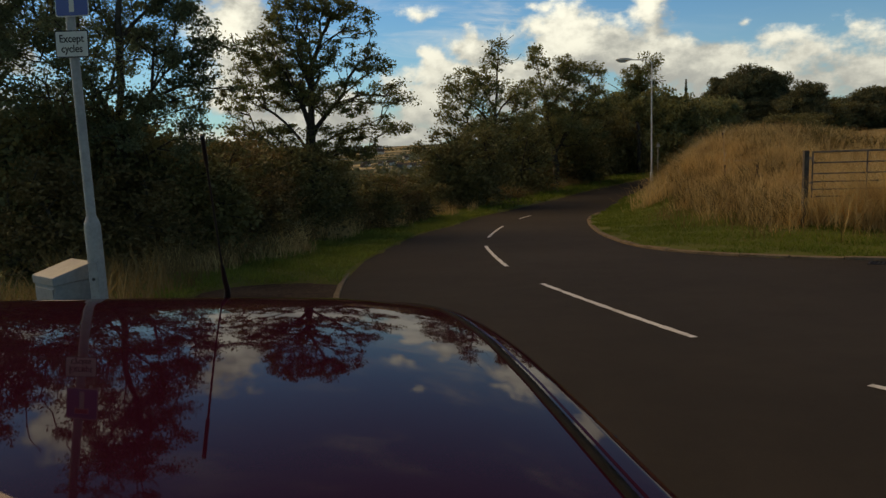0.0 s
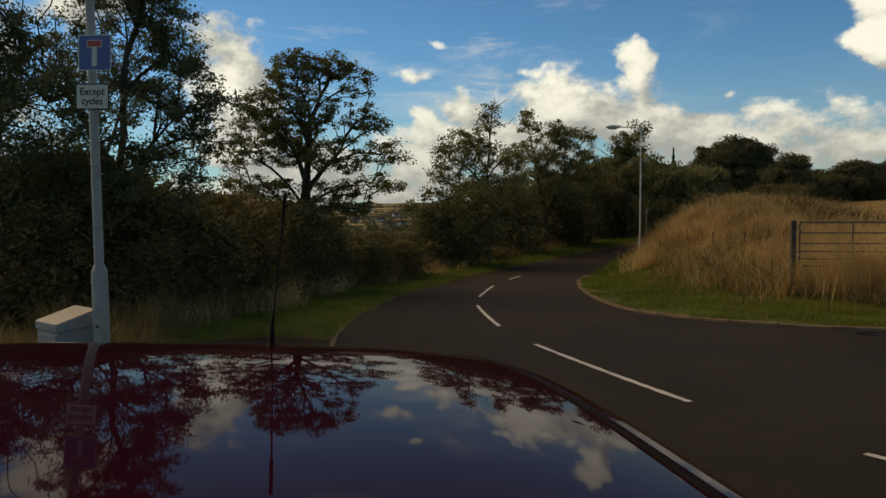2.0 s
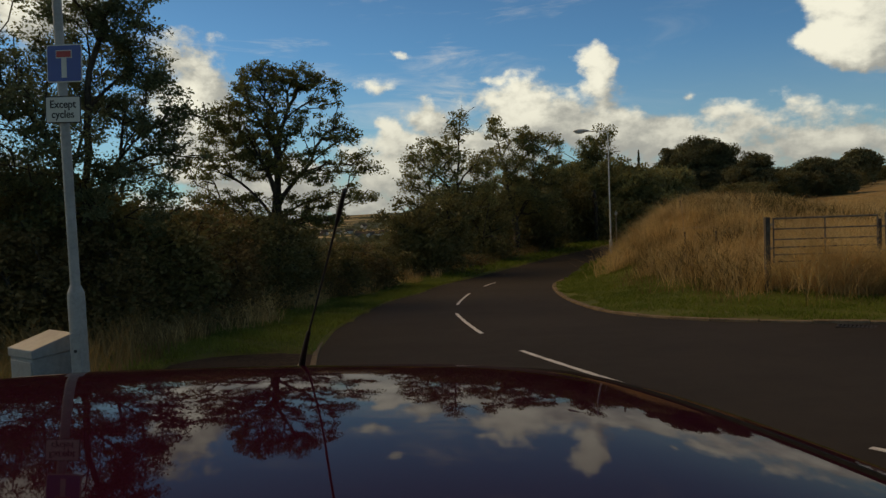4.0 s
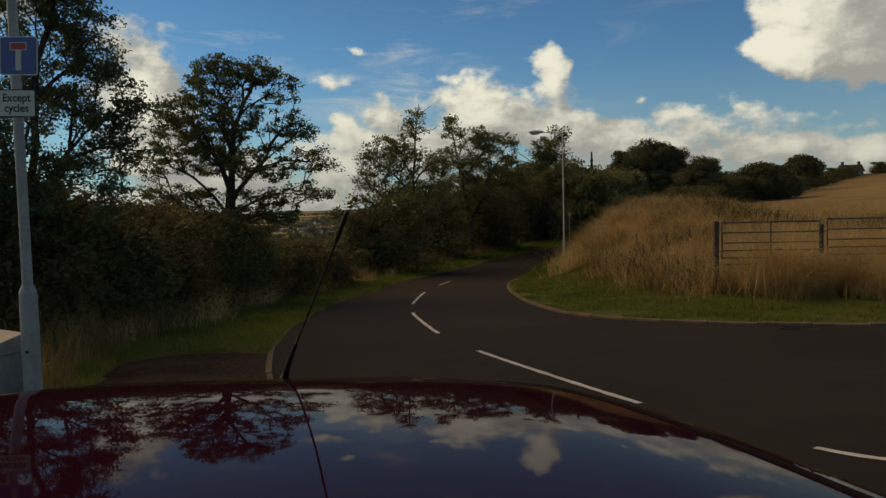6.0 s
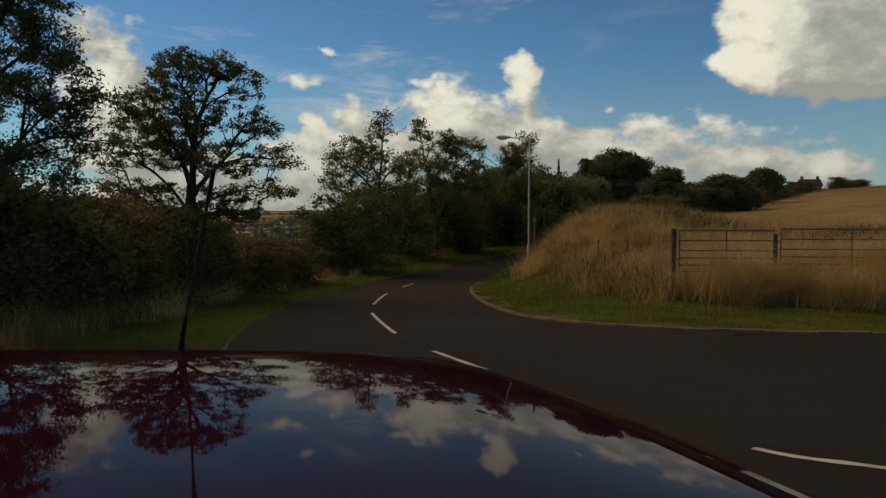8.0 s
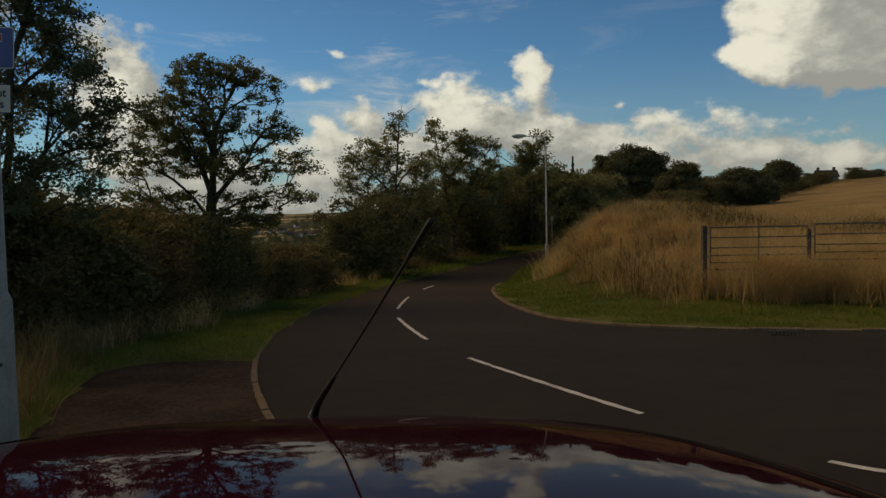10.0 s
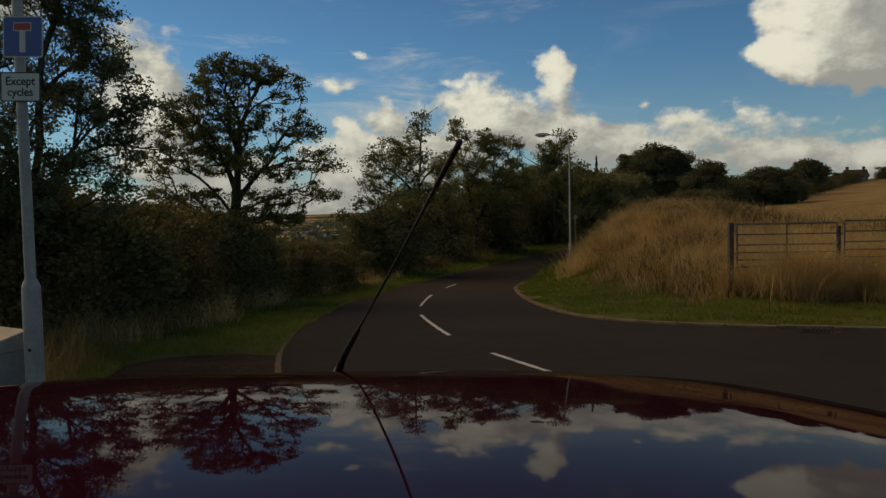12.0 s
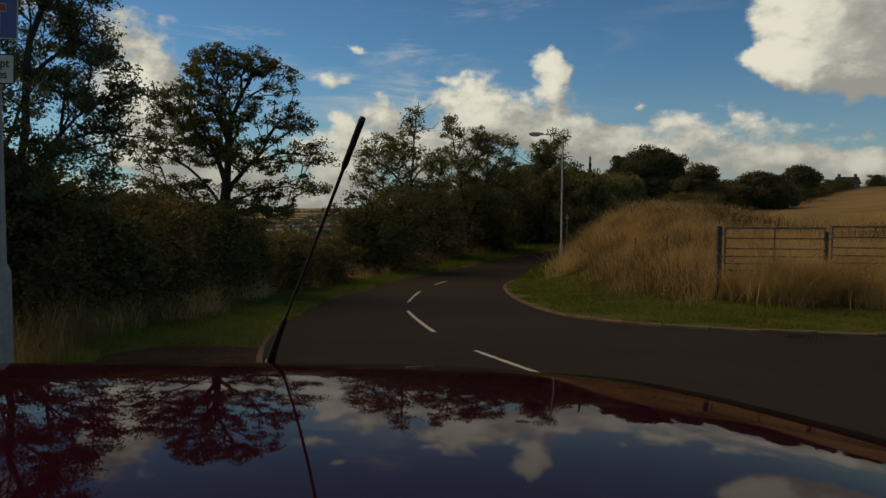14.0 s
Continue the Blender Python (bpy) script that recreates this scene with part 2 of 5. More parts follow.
ASPHALT, GROUND, PAINT = asphalt_material(), ground_material(), paint_material()
DIRT = mottled("gravelly_dirt", (0.032, 0.024, 0.019), (0.076, 0.056, 0.044), 0.9, 0.95, fine=0.6, relief=0.35, grain=18.0, distance=0.01, spec=0.05)
LINE = mottled("worn_road_paint", (0.52, 0.52, 0.50), (0.80, 0.80, 0.78), 5.0, 0.7, fine=0.5, relief=0.2)
KERB = mottled("weathered_concrete", (0.15, 0.116, 0.078), (0.26, 0.20, 0.138), 2.5, 0.9, fine=0.5, relief=0.5, spec=0.1)
BARK = mottled("bark", (0.035, 0.028, 0.022), (0.085, 0.07, 0.055), 6.0, 0.95, fine=0.5, relief=0.8, distance=0.03)
LEAF_ASH = leafy("ash_leaves", (0.066, 0.092, 0.052), (0.22, 0.265, 0.15), 0.5)
LEAF_SYC = leafy("sycamore_leaves", (0.066, 0.084, 0.034), (0.22, 0.235, 0.095), 0.5)
LEAF_OLIVE = leafy("olive_leaves", (0.105, 0.118, 0.056), (0.31, 0.31, 0.135), 0.45)
LEAF_DARK = leafy("hedge_leaves", (0.088, 0.086, 0.04), (0.23, 0.215, 0.09), 0.3)
LEAF_FAR = leafy("distant_leaves", (0.088, 0.095, 0.052), (0.2, 0.2, 0.105), 0.25)
LEAF_BROWN = leafy("bramble_leaves", (0.10, 0.078, 0.036), (0.27, 0.195, 0.085), 0.3)
STRAW = leafy("dry_grass_blades", (0.335, 0.222, 0.098), (0.82, 0.605, 0.29), 0.3, 0.7)
SEDGE = leafy("fading_grass_blades", (0.12, 0.088, 0.034), (0.35, 0.245, 0.11), 0.35)
WEED = leafy("weed_leaves", (0.075, 0.06, 0.02), (0.19, 0.145, 0.055), 0.3)
DULL_GREEN = leafy("dull_grass_blades", (0.088, 0.138, 0.022), (0.235, 0.285, 0.062), 0.35)
GREEN = leafy("green_grass_blades", (0.08, 0.134, 0.014), (0.205, 0.26, 0.044), 0.3)
STEEL = mottled("galvanised_steel", (0.23, 0.205, 0.17), (0.40, 0.36, 0.30), 9.0, 0.8, 0.0, fine=0.3, relief=0.05, spec=0.15)
GATE_STEEL = mottled("weathered_gate_steel", (0.11, 0.098, 0.082), (0.22, 0.195, 0.165), 9.0, 0.8, 0.0, fine=0.3, relief=0.05, spec=0.15)
COLUMN = mottled("grey_painted_column", (0.27, 0.27, 0.265), (0.38, 0.38, 0.365), 3.0, 0.5, fine=0.3, relief=0.05)
# Paler than COLUMN: the sunlight on the street lamp is put into its colour.
SUNLIT_LAMP_STEEL = mottled("sunlit_galvanised_column", (0.50, 0.49, 0.47), (0.66, 0.65, 0.62), 2.0, 0.55, fine=0.3, relief=0.05)
CABINET = mottled("pale_grey_cabinet", (0.20, 0.22, 0.23), (0.28, 0.305, 0.31), 2.5, 0.55, fine=0.35, relief=0.05)
RUBBER = mottled("weathered_rubber", (0.008, 0.008, 0.008), (0.014, 0.014, 0.014), 20.0, 0.75, spec=0.04)
BLACK = plain("black_rubber", (0.012, 0.012, 0.013), 0.5)
TRIM = plain("black_trim", (0.015, 0.015, 0.016), 0.35)
CHROME = plain("wheel_alloy", (0.45, 0.45, 0.46), 0.3, 0.9)
GLASS = glass_material("dark_car_glass", (0.012, 0.014, 0.016))
LENS = glass_material("lamp_lens", (0.5, 0.5, 0.5))
REDLENS = glass_material("red_lamp_lens", (0.3, 0.01, 0.01))
BLUE = plain("sign_blue", (0.012, 0.075, 0.30), 0.4, 0.0, 0.06)
RED = plain("sign_red", (0.42, 0.02, 0.02), 0.4, 0.0, 0.06)
WHITE = plain("sign_white", (0.55, 0.56, 0.52), 0.45, 0.0, 0.05)
INK = plain("sign_black", (0.015, 0.015, 0.015), 0.5)
OLDWOOD = mottled("dark_old_timber", (0.05, 0.036, 0.026), (0.115, 0.085, 0.062), 7.0, 0.9, fine=0.5, relief=0.5)
WOOD = mottled("weathered_timber", (0.055, 0.044, 0.034), (0.12, 0.098, 0.076), 7.0, 0.9, fine=0.5, relief=0.5)
RENDERED = plain("pale_render", (0.66, 0.63, 0.57), 0.85)
STONE = mottled("house_stone", (0.10, 0.09, 0.08), (0.18, 0.165, 0.145), 0.8, 0.9)
SLATE = mottled("roof_slate", (0.065, 0.055, 0.048), (0.11, 0.095, 0.083), 1.5, 0.9, spec=0.05)
PANE = glass_material("window_pane", (0.02, 0.025, 0.03))
IRON = plain("cast_iron", (0.025, 0.024, 0.023), 0.6, 0.5)


# ---- mesh helpers ----
def solid(verts, faces, mats=()):
    me = bpy.data.meshes.new("mesh")
    me.from_pydata([tuple(v) for v in verts], [], faces)
    for m in mats if isinstance(mats, (list, tuple)) else [mats]:
        me.materials.append(m)
    me.update()
    return me


def fast(verts, faces, mat):
    """A mesh from arrays, all faces with the same number of corners."""
    verts, faces = np.asarray(verts, np.float32), np.asarray(faces, np.int32)
    n, c = faces.shape
    me = bpy.data.meshes.new("mesh")
    me.vertices.add(len(verts)), me.loops.add(n * c), me.polygons.add(n)
    me.vertices.foreach_set("co", verts.ravel())
    me.loops.foreach_set("vertex_index", faces.ravel())
    me.polygons.foreach_set("loop_start", np.arange(0, n * c, c, dtype=np.int32))
    me.update(calc_edges=True)
    me.materials.append(mat)
    return me


def smooth(me):
    me.polygons.foreach_set("use_smooth", [True] * len(me.polygons))
    return me


def from_bm(bm, mat):
    me = bpy.data.meshes.new("mesh")
    bm.to_mesh(me)
    bm.free()
    me.materials.append(mat)
    return me


def part(name, data, parent, label="", mat=None):
    me = from_bm(data, mat) if isinstance(data, bmesh.types.BMesh) else data
    ob = new(name, me)
    ob.parent = parent
    if label:
        ob["label"] = label
    return ob


def box(x0, y0, z0, x1, y1, z1, bevel=0.0):
    bm = bmesh.new()
    bmesh.ops.create_cube(bm, size=1, matrix=Matrix.LocRotScale(((x0 + x1) / 2, (y0 + y1) / 2, (z0 + z1) / 2), None, (x1 - x0, y1 - y0, z1 - z0)))
    if bevel:
        bmesh.ops.bevel(bm, geom=bm.edges[:], offset=bevel, segments=2, affect="EDGES", profile=0.5)
    return bm


def rod(a, b, ra, rb=None, sides=12, bm=None):
    """A round bar from a to b."""
    bm = bm or bmesh.new()
    a, b = Vector(a), Vector(b)
    turn = (b - a).to_track_quat("Z", "Y").to_matrix().to_4x4()
    bmesh.ops.create_cone(bm, cap_ends=True, segments=sides, radius1=ra, radius2=ra if rb is None else rb, depth=(b - a).length,
                          matrix=Matrix.Translation((a + b) / 2) @ turn)
    return bm


def lathe(profile, sides=20):
    """A turned body round z from (radius, height) pairs."""
    bm = bmesh.new()
    rings = [[bm.verts.new((r * math.cos(2 * math.pi * i / sides), r * math.sin(2 * math.pi * i / sides), z)) for i in range(sides)] for r, z in profile]
    for a, b in zip(rings, rings[1:]):
        for i in range(sides):
            bm.faces.new((a[i], a[(i + 1) % sides], b[(i + 1) % sides], b[i]))
    bm.faces.new(rings[0][::-1]), bm.faces.new(rings[-1])
    return bm


def spline(points, step=0.25):
    """Points along a smooth curve through the given ones."""
    p = [Vector(q) for q in points]
    p = [2 * p[0] - p[1], *p, 2 * p[-1] - p[-2]]
    out = []
    for a, b, c, d in zip(p, p[1:], p[2:], p[3:]):
        n = max(2, int((c - b).length / step))
        for i in range(n):
            t = i / n
            out.append(0.5 * (2 * b + (c - a) * t + (2 * a - 5 * b + 4 * c - d) * t * t + (3 * b - a - 3 * c + d) * t ** 3))
    return out + [p[-2]]


def empty(name, place=(0, 0, 0)):
    ob = new(name)
    ob.empty_display_size = 0.2
    ob.location = place
    return ob



# ---- ground and road ----
SLOPE = -0.0545


def plane(y):
    """Height of the road: downhill, then levelling out beyond the bend."""
    t = np.clip(y - 27.0, 0, 20)
    return SLOPE * (np.minimum(y, 27.0) + t - t * t / 40)


RIGHT_EDGE = spline([(46, 102, 0), (31, 79, 0), (22, 64, 0), (17.3, 56, 0), (12.0, 46, 0), (8.3, 35.8, 0), (6.4, 30.5, 0), (5.5, 26.4, 0), (4.85, 22, 0), (4.62, 19.2, 0), (4.62, 17.0, 0),
                     (4.95, 15.5, 0), (5.7, 14.2, 0), (6.7, 13.2, 0), (7.9, 12.4, 0), (9.6, 11.6, 0), (13, 10.7, 0), (21, 9.4, 0), (46, 6, 0)], 0.3)
LEFT_EDGE = spline([(-0.55, 5.6, 0), (-0.96, 7.2, 0), (-1.32, 9.1, 0), (-1.56, 11.0, 0), (-1.72, 13.8, 0), (-1.58, 16.4, 0), (-1.2, 20, 0), (-0.6, 24.2, 0), (0.6, 28.6, 0), (1.15, 31.2, 0),
                    (2.1, 34.4, 0), (4.97, 40.8, 0), (6.75, 44.4, 0), (11.2, 52.6, 0), (16.1, 60.6, 0), (26, 77, 0), (41, 101, 0)], 0.3)
RE, LE = np.array([p[:2] for p in RIGHT_EDGE]), np.array([p[:2] for p in LEFT_EDGE])
LAYBY = [(-1.60, 11.9), (-2.2, 12.35), (-2.9, 12.4), (-3.5, 12.25), (-3.82, 11.6), (-3.72, 10.4), (-3.45, 8.6), (-3.1, 6.6), (-2.95, 4.2), (-2.9, 0), (-3.2, -6), (-3.4, -12), (0.2, -12), (0.2, 4.0), (-0.50, 5.55),
         (-0.92, 7.2), (-1.28, 9.1), (-1.52, 11.0)]


def edge_distance(x, y, line):
    """Distance of the points to a polyline."""
    a, b = line[:-1], line[1:]
    d = b - a
    best = np.full(x.shape, 1e9)
    for (ax, ay), (dx, dy) in zip(a, d):
        t = np.clip(((x - ax) * dx + (y - ay) * dy) / (dx * dx + dy * dy), 0, 1)
        best = np.minimum(best, np.hypot(x - ax - t * dx, y - ay - t * dy))
    return best


def inside(x, y, poly):
    poly = np.asarray(poly)
    hit = np.zeros(x.shape, bool)
    for (x0, y0), (x1, y1) in zip(poly, np.roll(poly, -1, 0)):
        hit ^= ((y0 > y) != (y1 > y)) & (x < (x1 - x0) * (y - y0) / (y1 - y0 + 1e-12) + x0)
    return hit


ROAD = [*map(tuple, RE), (46, -14), (0.2, -14), (0.2, 4.0), *map(tuple, LE)]
RIGHT_LAND = [*map(tuple, RE), (400, 6), (400, 400), (160, 300)]


def step(lo, hi, v):
    t = np.clip((v - lo) / (hi - lo), 0, 1)
    return t * t * (3 - 2 * t)


def terrain(x, y):
    """Height of the land, and how dry and how far off it is."""
    x, y = np.asarray(x, float), np.asarray(y, float)
    base = plane(y)
    dr, dl = edge_distance(x, y, RE[::3]), edge_distance(x, y, LE[::3])
    road, right = inside(x, y, ROAD), inside(x, y, RIGHT_LAND)
    layby = inside(x, y, LAYBY)
    field = np.interp(x, (-50, 0, 8, 40, 75, 110, 150, 230), (-0.5, -0.5, -0.2, 0.9, 3.1, 5.5, 8.6, 13.0))
    field = field + 1.25 * np.exp(-((x - 14.5) / 5.5) ** 2 - ((y - 32.5) / 7.0) ** 2) + 0.05 * np.sin(x * 0.11 + 1) * np.sin(y * 0.09)
    field = np.maximum(field, base - 1)
    bank = base + 0.03 + 0.04 * step(0.25, 0.9, dr) + np.maximum(0, field - base) * step(0.3, 8.0 - 2.6 * step(24, 32, y) * step(56, 48, y), dr) + 0.04 * np.sin(x * 1.3) * np.sin(y * 1.1) * step(0.5, 3, dr)
    left = base + 0.06 + 0.05 * np.sin(x * 0.9) * np.sin(y * 0.7) * step(0.4, 2, dl) - 0.16 * np.maximum(0, np.minimum(dl, 60) - 7)
    z = np.where(right, bank, left)
    z = np.where(road | layby, base - 0.08, z)
    # valley and the hills beyond it
    far = np.hypot(x, y)
    valley = -6 - 0.045 * np.clip(far - 120, 0, 750) + 0.0185 * np.clip(far - 950, 0, 2400) + 5 * np.sin(x * 0.004 + 1.0) * step(300, 900, far)
    z = np.where(right & (far < 330), z, z + (valley - z) * step(90, 220, np.where(right, far - 160, far)))
    dry = np.where(right, step(3.0, 4.8, dr), 0.40 * step(2.4, 4.2, dl))
    return z, dry, step(150, 320, far)


def ground_sheet():
    def axis(lo, hi, fine_lo, fine_hi, fine):
        mid = np.arange(fine_lo, fine_hi + 1e-6, fine)
        up, down = [fine_hi], [fine_lo]
        while up[-1] < hi:
            up.append(up[-1] + max(fine, 0.09 * (up[-1] - fine_hi) + fine))
        while down[-1] > lo:
            down.append(down[-1] - max(fine, 0.09 * (fine_lo - down[-1]) + fine))
        return np.r_[down[:0:-1], mid, up[1:]]

    xs, ys = axis(-3200, 3200, -11, 17, 0.28), axis(-700, 3600, 3, 40, 0.3)
    gx, gy = np.meshgrid(xs, ys)
    z, dry, far = terrain(gx, gy)
    verts = np.stack([gx, gy, z], -1).reshape(-1, 3)
    w, h = len(xs), len(ys)
    i = (np.arange(h - 1)[:, None] * w + np.arange(w - 1)).ravel()
    me = fast(verts, np.stack([i, i + 1, i + w + 1, i + w], 1), GROUND)
    for name, values in (("dry", dry), ("far", far)):
        me.attributes.new(name, "FLOAT", "POINT").data.foreach_set("value", values.ravel().astype(np.float32))
    smooth(me)
    return tagged(new("ground", me), "rough grassland falling away to a wooded valley with distant fields", "ground", kind="structure")


ground_sheet()


def sheet(name, outline, mat, label, category, lift=0.0):
    bm = bmesh.new()
    edges = [bm.verts.new((x, y, plane(y) + lift)) for x, y in outline]
    loop = [bm.edges.new((a, b)) for a, b in zip(edges, edges[1:] + edges[:1])]
    bmesh.ops.triangle_fill(bm, edges=loop, use_beauty=True, normal=(0, 0, 1))
    bmesh.ops.recalc_face_normals(bm, faces=bm.faces[:])
    me = from_bm(bm, mat)
    if sum(p.normal.z for p in me.polygons) < 0:
        me.flip_normals()
    return tagged(new(name, me), label, category, kind="structure")


sheet("road", ROAD, ASPHALT, "dark worn asphalt road winding downhill in a bend", "road")
sheet("layby", LAYBY, DIRT, "brown gravelly dirt patch at the roadside", "lay-by", 0.012)


# ---- road markings ----
CENTRE = spline([(4.6, 3.7, 0), (3.75, 4.55, 0), (3.15, 5.2, 0), (2.50, 7.02, 0), (1.60, 11.22, 0), (1.29, 13.78, 0), (1.20, 18.51, 0), (1.46, 21.45, 0), (2.38, 26.90, 0), (3.45, 31.2, 0), (4.25, 33.6, 0), (5.4, 36.8, 0), (6.6, 39.2, 0)], 0.12)
CL = np.array([p[:2] for p in CENTRE])


def nearest(x, y):
    return int(np.argmin(np.hypot(CL[:, 0] - x, CL[:, 1] - y)))


def dash(a, b, width=0.085, shift=0.0, lift=0.006):
    i, j = nearest(*a), nearest(*b)
    pts = CL[i:j + 1]
    d = np.gradient(pts, axis=0)
    d /= np.linalg.norm(d, axis=1)[:, None]
    nrm = np.stack([-d[:, 1], d[:, 0]], 1)
    verts = []
    for n, (p, q) in enumerate(zip(pts, nrm)):
        w = width / 2 * (1 + 0.14 * math.sin(n * 2.1 + a[0] * 9) + 0.1 * math.sin(n * 5.3))
        for s in (-1, 1):
            x, y = p + q * (s * w + shift)
            verts.append((x, y, plane(y) + lift))
    return solid(verts, [(2 * n, 2 * n + 1, 2 * n + 3, 2 * n + 2) for n in range(len(pts) - 1)], LINE)


for a, b in (((4.5, 3.75), (3.15, 5.2)), ((2.50, 7.02), (1.60, 11.22)), ((1.29, 13.78), (1.20, 18.51)), ((1.46, 21.45), (2.38, 26.90)), ((3.45, 31.2), (4.25, 33.6))):
    me = dash(a, b)
    if sum(p.normal.z for p in me.polygons) < 0:
        me.flip_normals()
    tagged(new("road_marking", me), "white painted centre line dash, slightly worn", "road marking", "centre line dashes", "structure")



def kerb_line(line, first, last, label, proud, half=0.075):
    """Concrete kerb stones laid end to end along an edge of the road."""
    owner = tagged(empty("kerb"), label, "kerb", kind="structure")
    pts = [Vector((x, y, 0)) for x, y in line]
    mesh = None
    s, n = 0.0, 0
    run = [0.0]
    for a, b in zip(pts, pts[1:]):
        run.append(run[-1] + (b - a).length)

    def along(d):
        i = min(max(0, int(np.searchsorted(run, d)) - 1), len(pts) - 2)
        t = (d - run[i]) / (run[i + 1] - run[i])
        return pts[i].lerp(pts[i + 1], t)

    mesh = from_bm(box(-0.445, -half, -0.12, 0.445, half, proud, 0.012), KERB)
    while s + 0.9 < run[-1]:
        a, b = along(s), along(s + 0.9)
        mid = (a + b) / 2
        if first <= mid.y <= last and mid.x < 24:
            ob = new("kerb_stone", mesh)
            ob.parent = owner
            z = (plane(a.y) + plane(b.y)) / 2
            ob.matrix_local = Matrix.Translation((mid.x, mid.y, z)) @ Matrix.Rotation(math.atan2(b.y - a.y, b.x - a.x), 4, "Z") @ \
                Matrix.Rotation(-math.atan2(plane(b.y) - plane(a.y), 0.9), 4, "Y") @ Matrix.Translation((0, 0, 0.008 * math.sin(n * 2.7))) @ Matrix.Rotation(0.01 * math.sin(n * 4.1), 4, "X")
            n += 1
        s += 0.9
    return owner


kerb_line(RE, 8, 33, "low weathered concrete kerb along the grass verge", 0.05)
kerb_line(LE, 5, 14.6, "low weathered concrete kerb beside the dirt patch", 0.022, 0.045)


# ---- trees ----
def leaf_cards(centres, size, rnd, droop=0.3, slim=0.55):
    """Small folded leaves, one at each centre."""
    n = len(centres)
    a = rnd.normal(size=(n, 3)) * (1, 1, 0.7)
    a[:, 2] -= droop
    a /= np.linalg.norm(a, axis=1)[:, None]
    b = np.cross(a, rnd.normal(size=(n, 3)))
    b /= np.linalg.norm(b, axis=1)[:, None] + 1e-9
    c = np.cross(a, b)
    s = (size * rnd.uniform(0.6, 1.35, n))[:, None]
    v = np.stack([centres - a * s * 0.5, centres + b * s * slim * 0.5 + c * s * 0.1, centres + a * s * 0.5, centres - b * s * slim * 0.5 + c * s * 0.1], 1)
    return v.reshape(-1, 3), np.arange(4 * n).reshape(-1, 4)


def branches(start, tips, rnd, trunk_r, lean=(0, 0), step_len=0.35, fork=2.0, limbs=(), twig=0.012, fan=0.75):
    """A branching skeleton that grows from a trunk to the tips; returns tube vertices and faces."""
    base = np.array(start, float)
    count = max(3, int(fork / step_len))
    nodes = [base + np.array([lean[0] * t, lean[1] * t, fork * t]) + rnd.normal(0, 0.02, 3) * (t > 0) for t in np.linspace(0, 1, count)]
    parent = [-1] + list(range(count - 1))
    top = nodes[-1]
    limbs = sorted(map(np.asarray, limbs), key=lambda p: -np.linalg.norm(p - top))
    tips = sorted(map(np.asarray, tips), key=lambda p: np.linalg.norm(p - top))
    first = len(limbs)
    depth = [0.0] * count
    arr = np.array(nodes)
    dist = np.linspace(-fork, 0, count)
    for order, tip in enumerate([*limbs, *tips]):
        reach = np.linalg.norm(arr - tip, axis=1)
        rise = np.maximum(0, arr[:, 2] - tip[2])
        cost = reach + (fan if order < first else 0.35) * np.maximum(0, dist) + 0.5 * rise + 3.0 * (dist < -0.55 * fork)
        j = int(np.argmin(cost))
        a = arr[j]
        n = max(1, int(np.linalg.norm(tip - a) / step_len))
        mid = (a + tip) / 2 + np.array([0, 0, 0.24 if order < first else 0.12]) * np.linalg.norm(tip - a) + rnd.normal(0, 0.06, 3) * np.linalg.norm(tip - a)
        new_pts, last, d0 = [], j, dist[j]
        for i in range(1, n + 1):
            t = i / n
            p = (1 - t) ** 2 * a + 2 * t * (1 - t) * mid + t * t * tip + rnd.normal(0, 0.02, 3) * (i < n)
            parent.append(last)
            last = len(parent) - 1
            new_pts.append(p)
        arr = np.vstack([arr, new_pts])
        dist = np.r_[dist, d0 + np.linspace(0, 1, n + 1)[1:] * np.linalg.norm(tip - a)]
    load = np.zeros(len(arr))
    kids = np.zeros(len(arr), int)
    for i in range(len(arr) - 1, 0, -1):
        load[i] += 1.0 if kids[i] == 0 else 0.12
        load[parent[i]] += load[i]
        kids[parent[i]] += 1
    load[0] = max(load[0], load[1])
    rad = np.maximum(twig, trunk_r * (load / load[0]) ** 0.5)
    rad[0] *= 1.35
    verts, faces = [], []
    sides = 6
    ang = np.arange(sides) * 2 * np.pi / sides
    for i in range(1, len(arr)):
        a, b = arr[parent[i]], arr[i]
        d = b - a
        d /= np.linalg.norm(d) + 1e-9
        u = np.cross(d, (0.31, 0.92, 0.2))
        u /= np.linalg.norm(u) + 1e-9
        w = np.cross(d, u)
        ring = np.cos(ang)[:, None] * u + np.sin(ang)[:, None] * w
        ra = rad[parent[i]] if kids[parent[i]] == 1 or parent[i] == 0 else min(rad[parent[i]], rad[i] * 1.35)
        k = len(verts)
        verts.extend(a - d * 0.02 + ring * ra), verts.extend(b + ring * rad[i])
        for s in range(sides):
            faces.append((k + s, k + (s + 1) % sides, k + sides + (s + 1) % sides, k + sides + s))
    return np.array(verts), np.array(faces)


def crown_points(blobs, per_volume, rnd, deep=0.85):
    """Clump centres spread in the blobs (x, y, z, half width, half height), denser towards their outside."""
    out = []
    for x, y, z, rx, rz in blobs:
        n = max(3, int(per_volume * (rx * rx * rz) ** 0.75))
        d = rnd.normal(size=(n, 3))
        d /= np.linalg.norm(d, axis=1)[:, None]
        r = rnd.uniform(0.15, 1, n) ** 0.5 * np.where(rnd.uniform(size=n) < 0.2, 1.18, 1.0)
        out.append(np.array([x, y, z]) + d * r[:, None] * (rx, rx * deep, rz))
    return np.vstack(out)


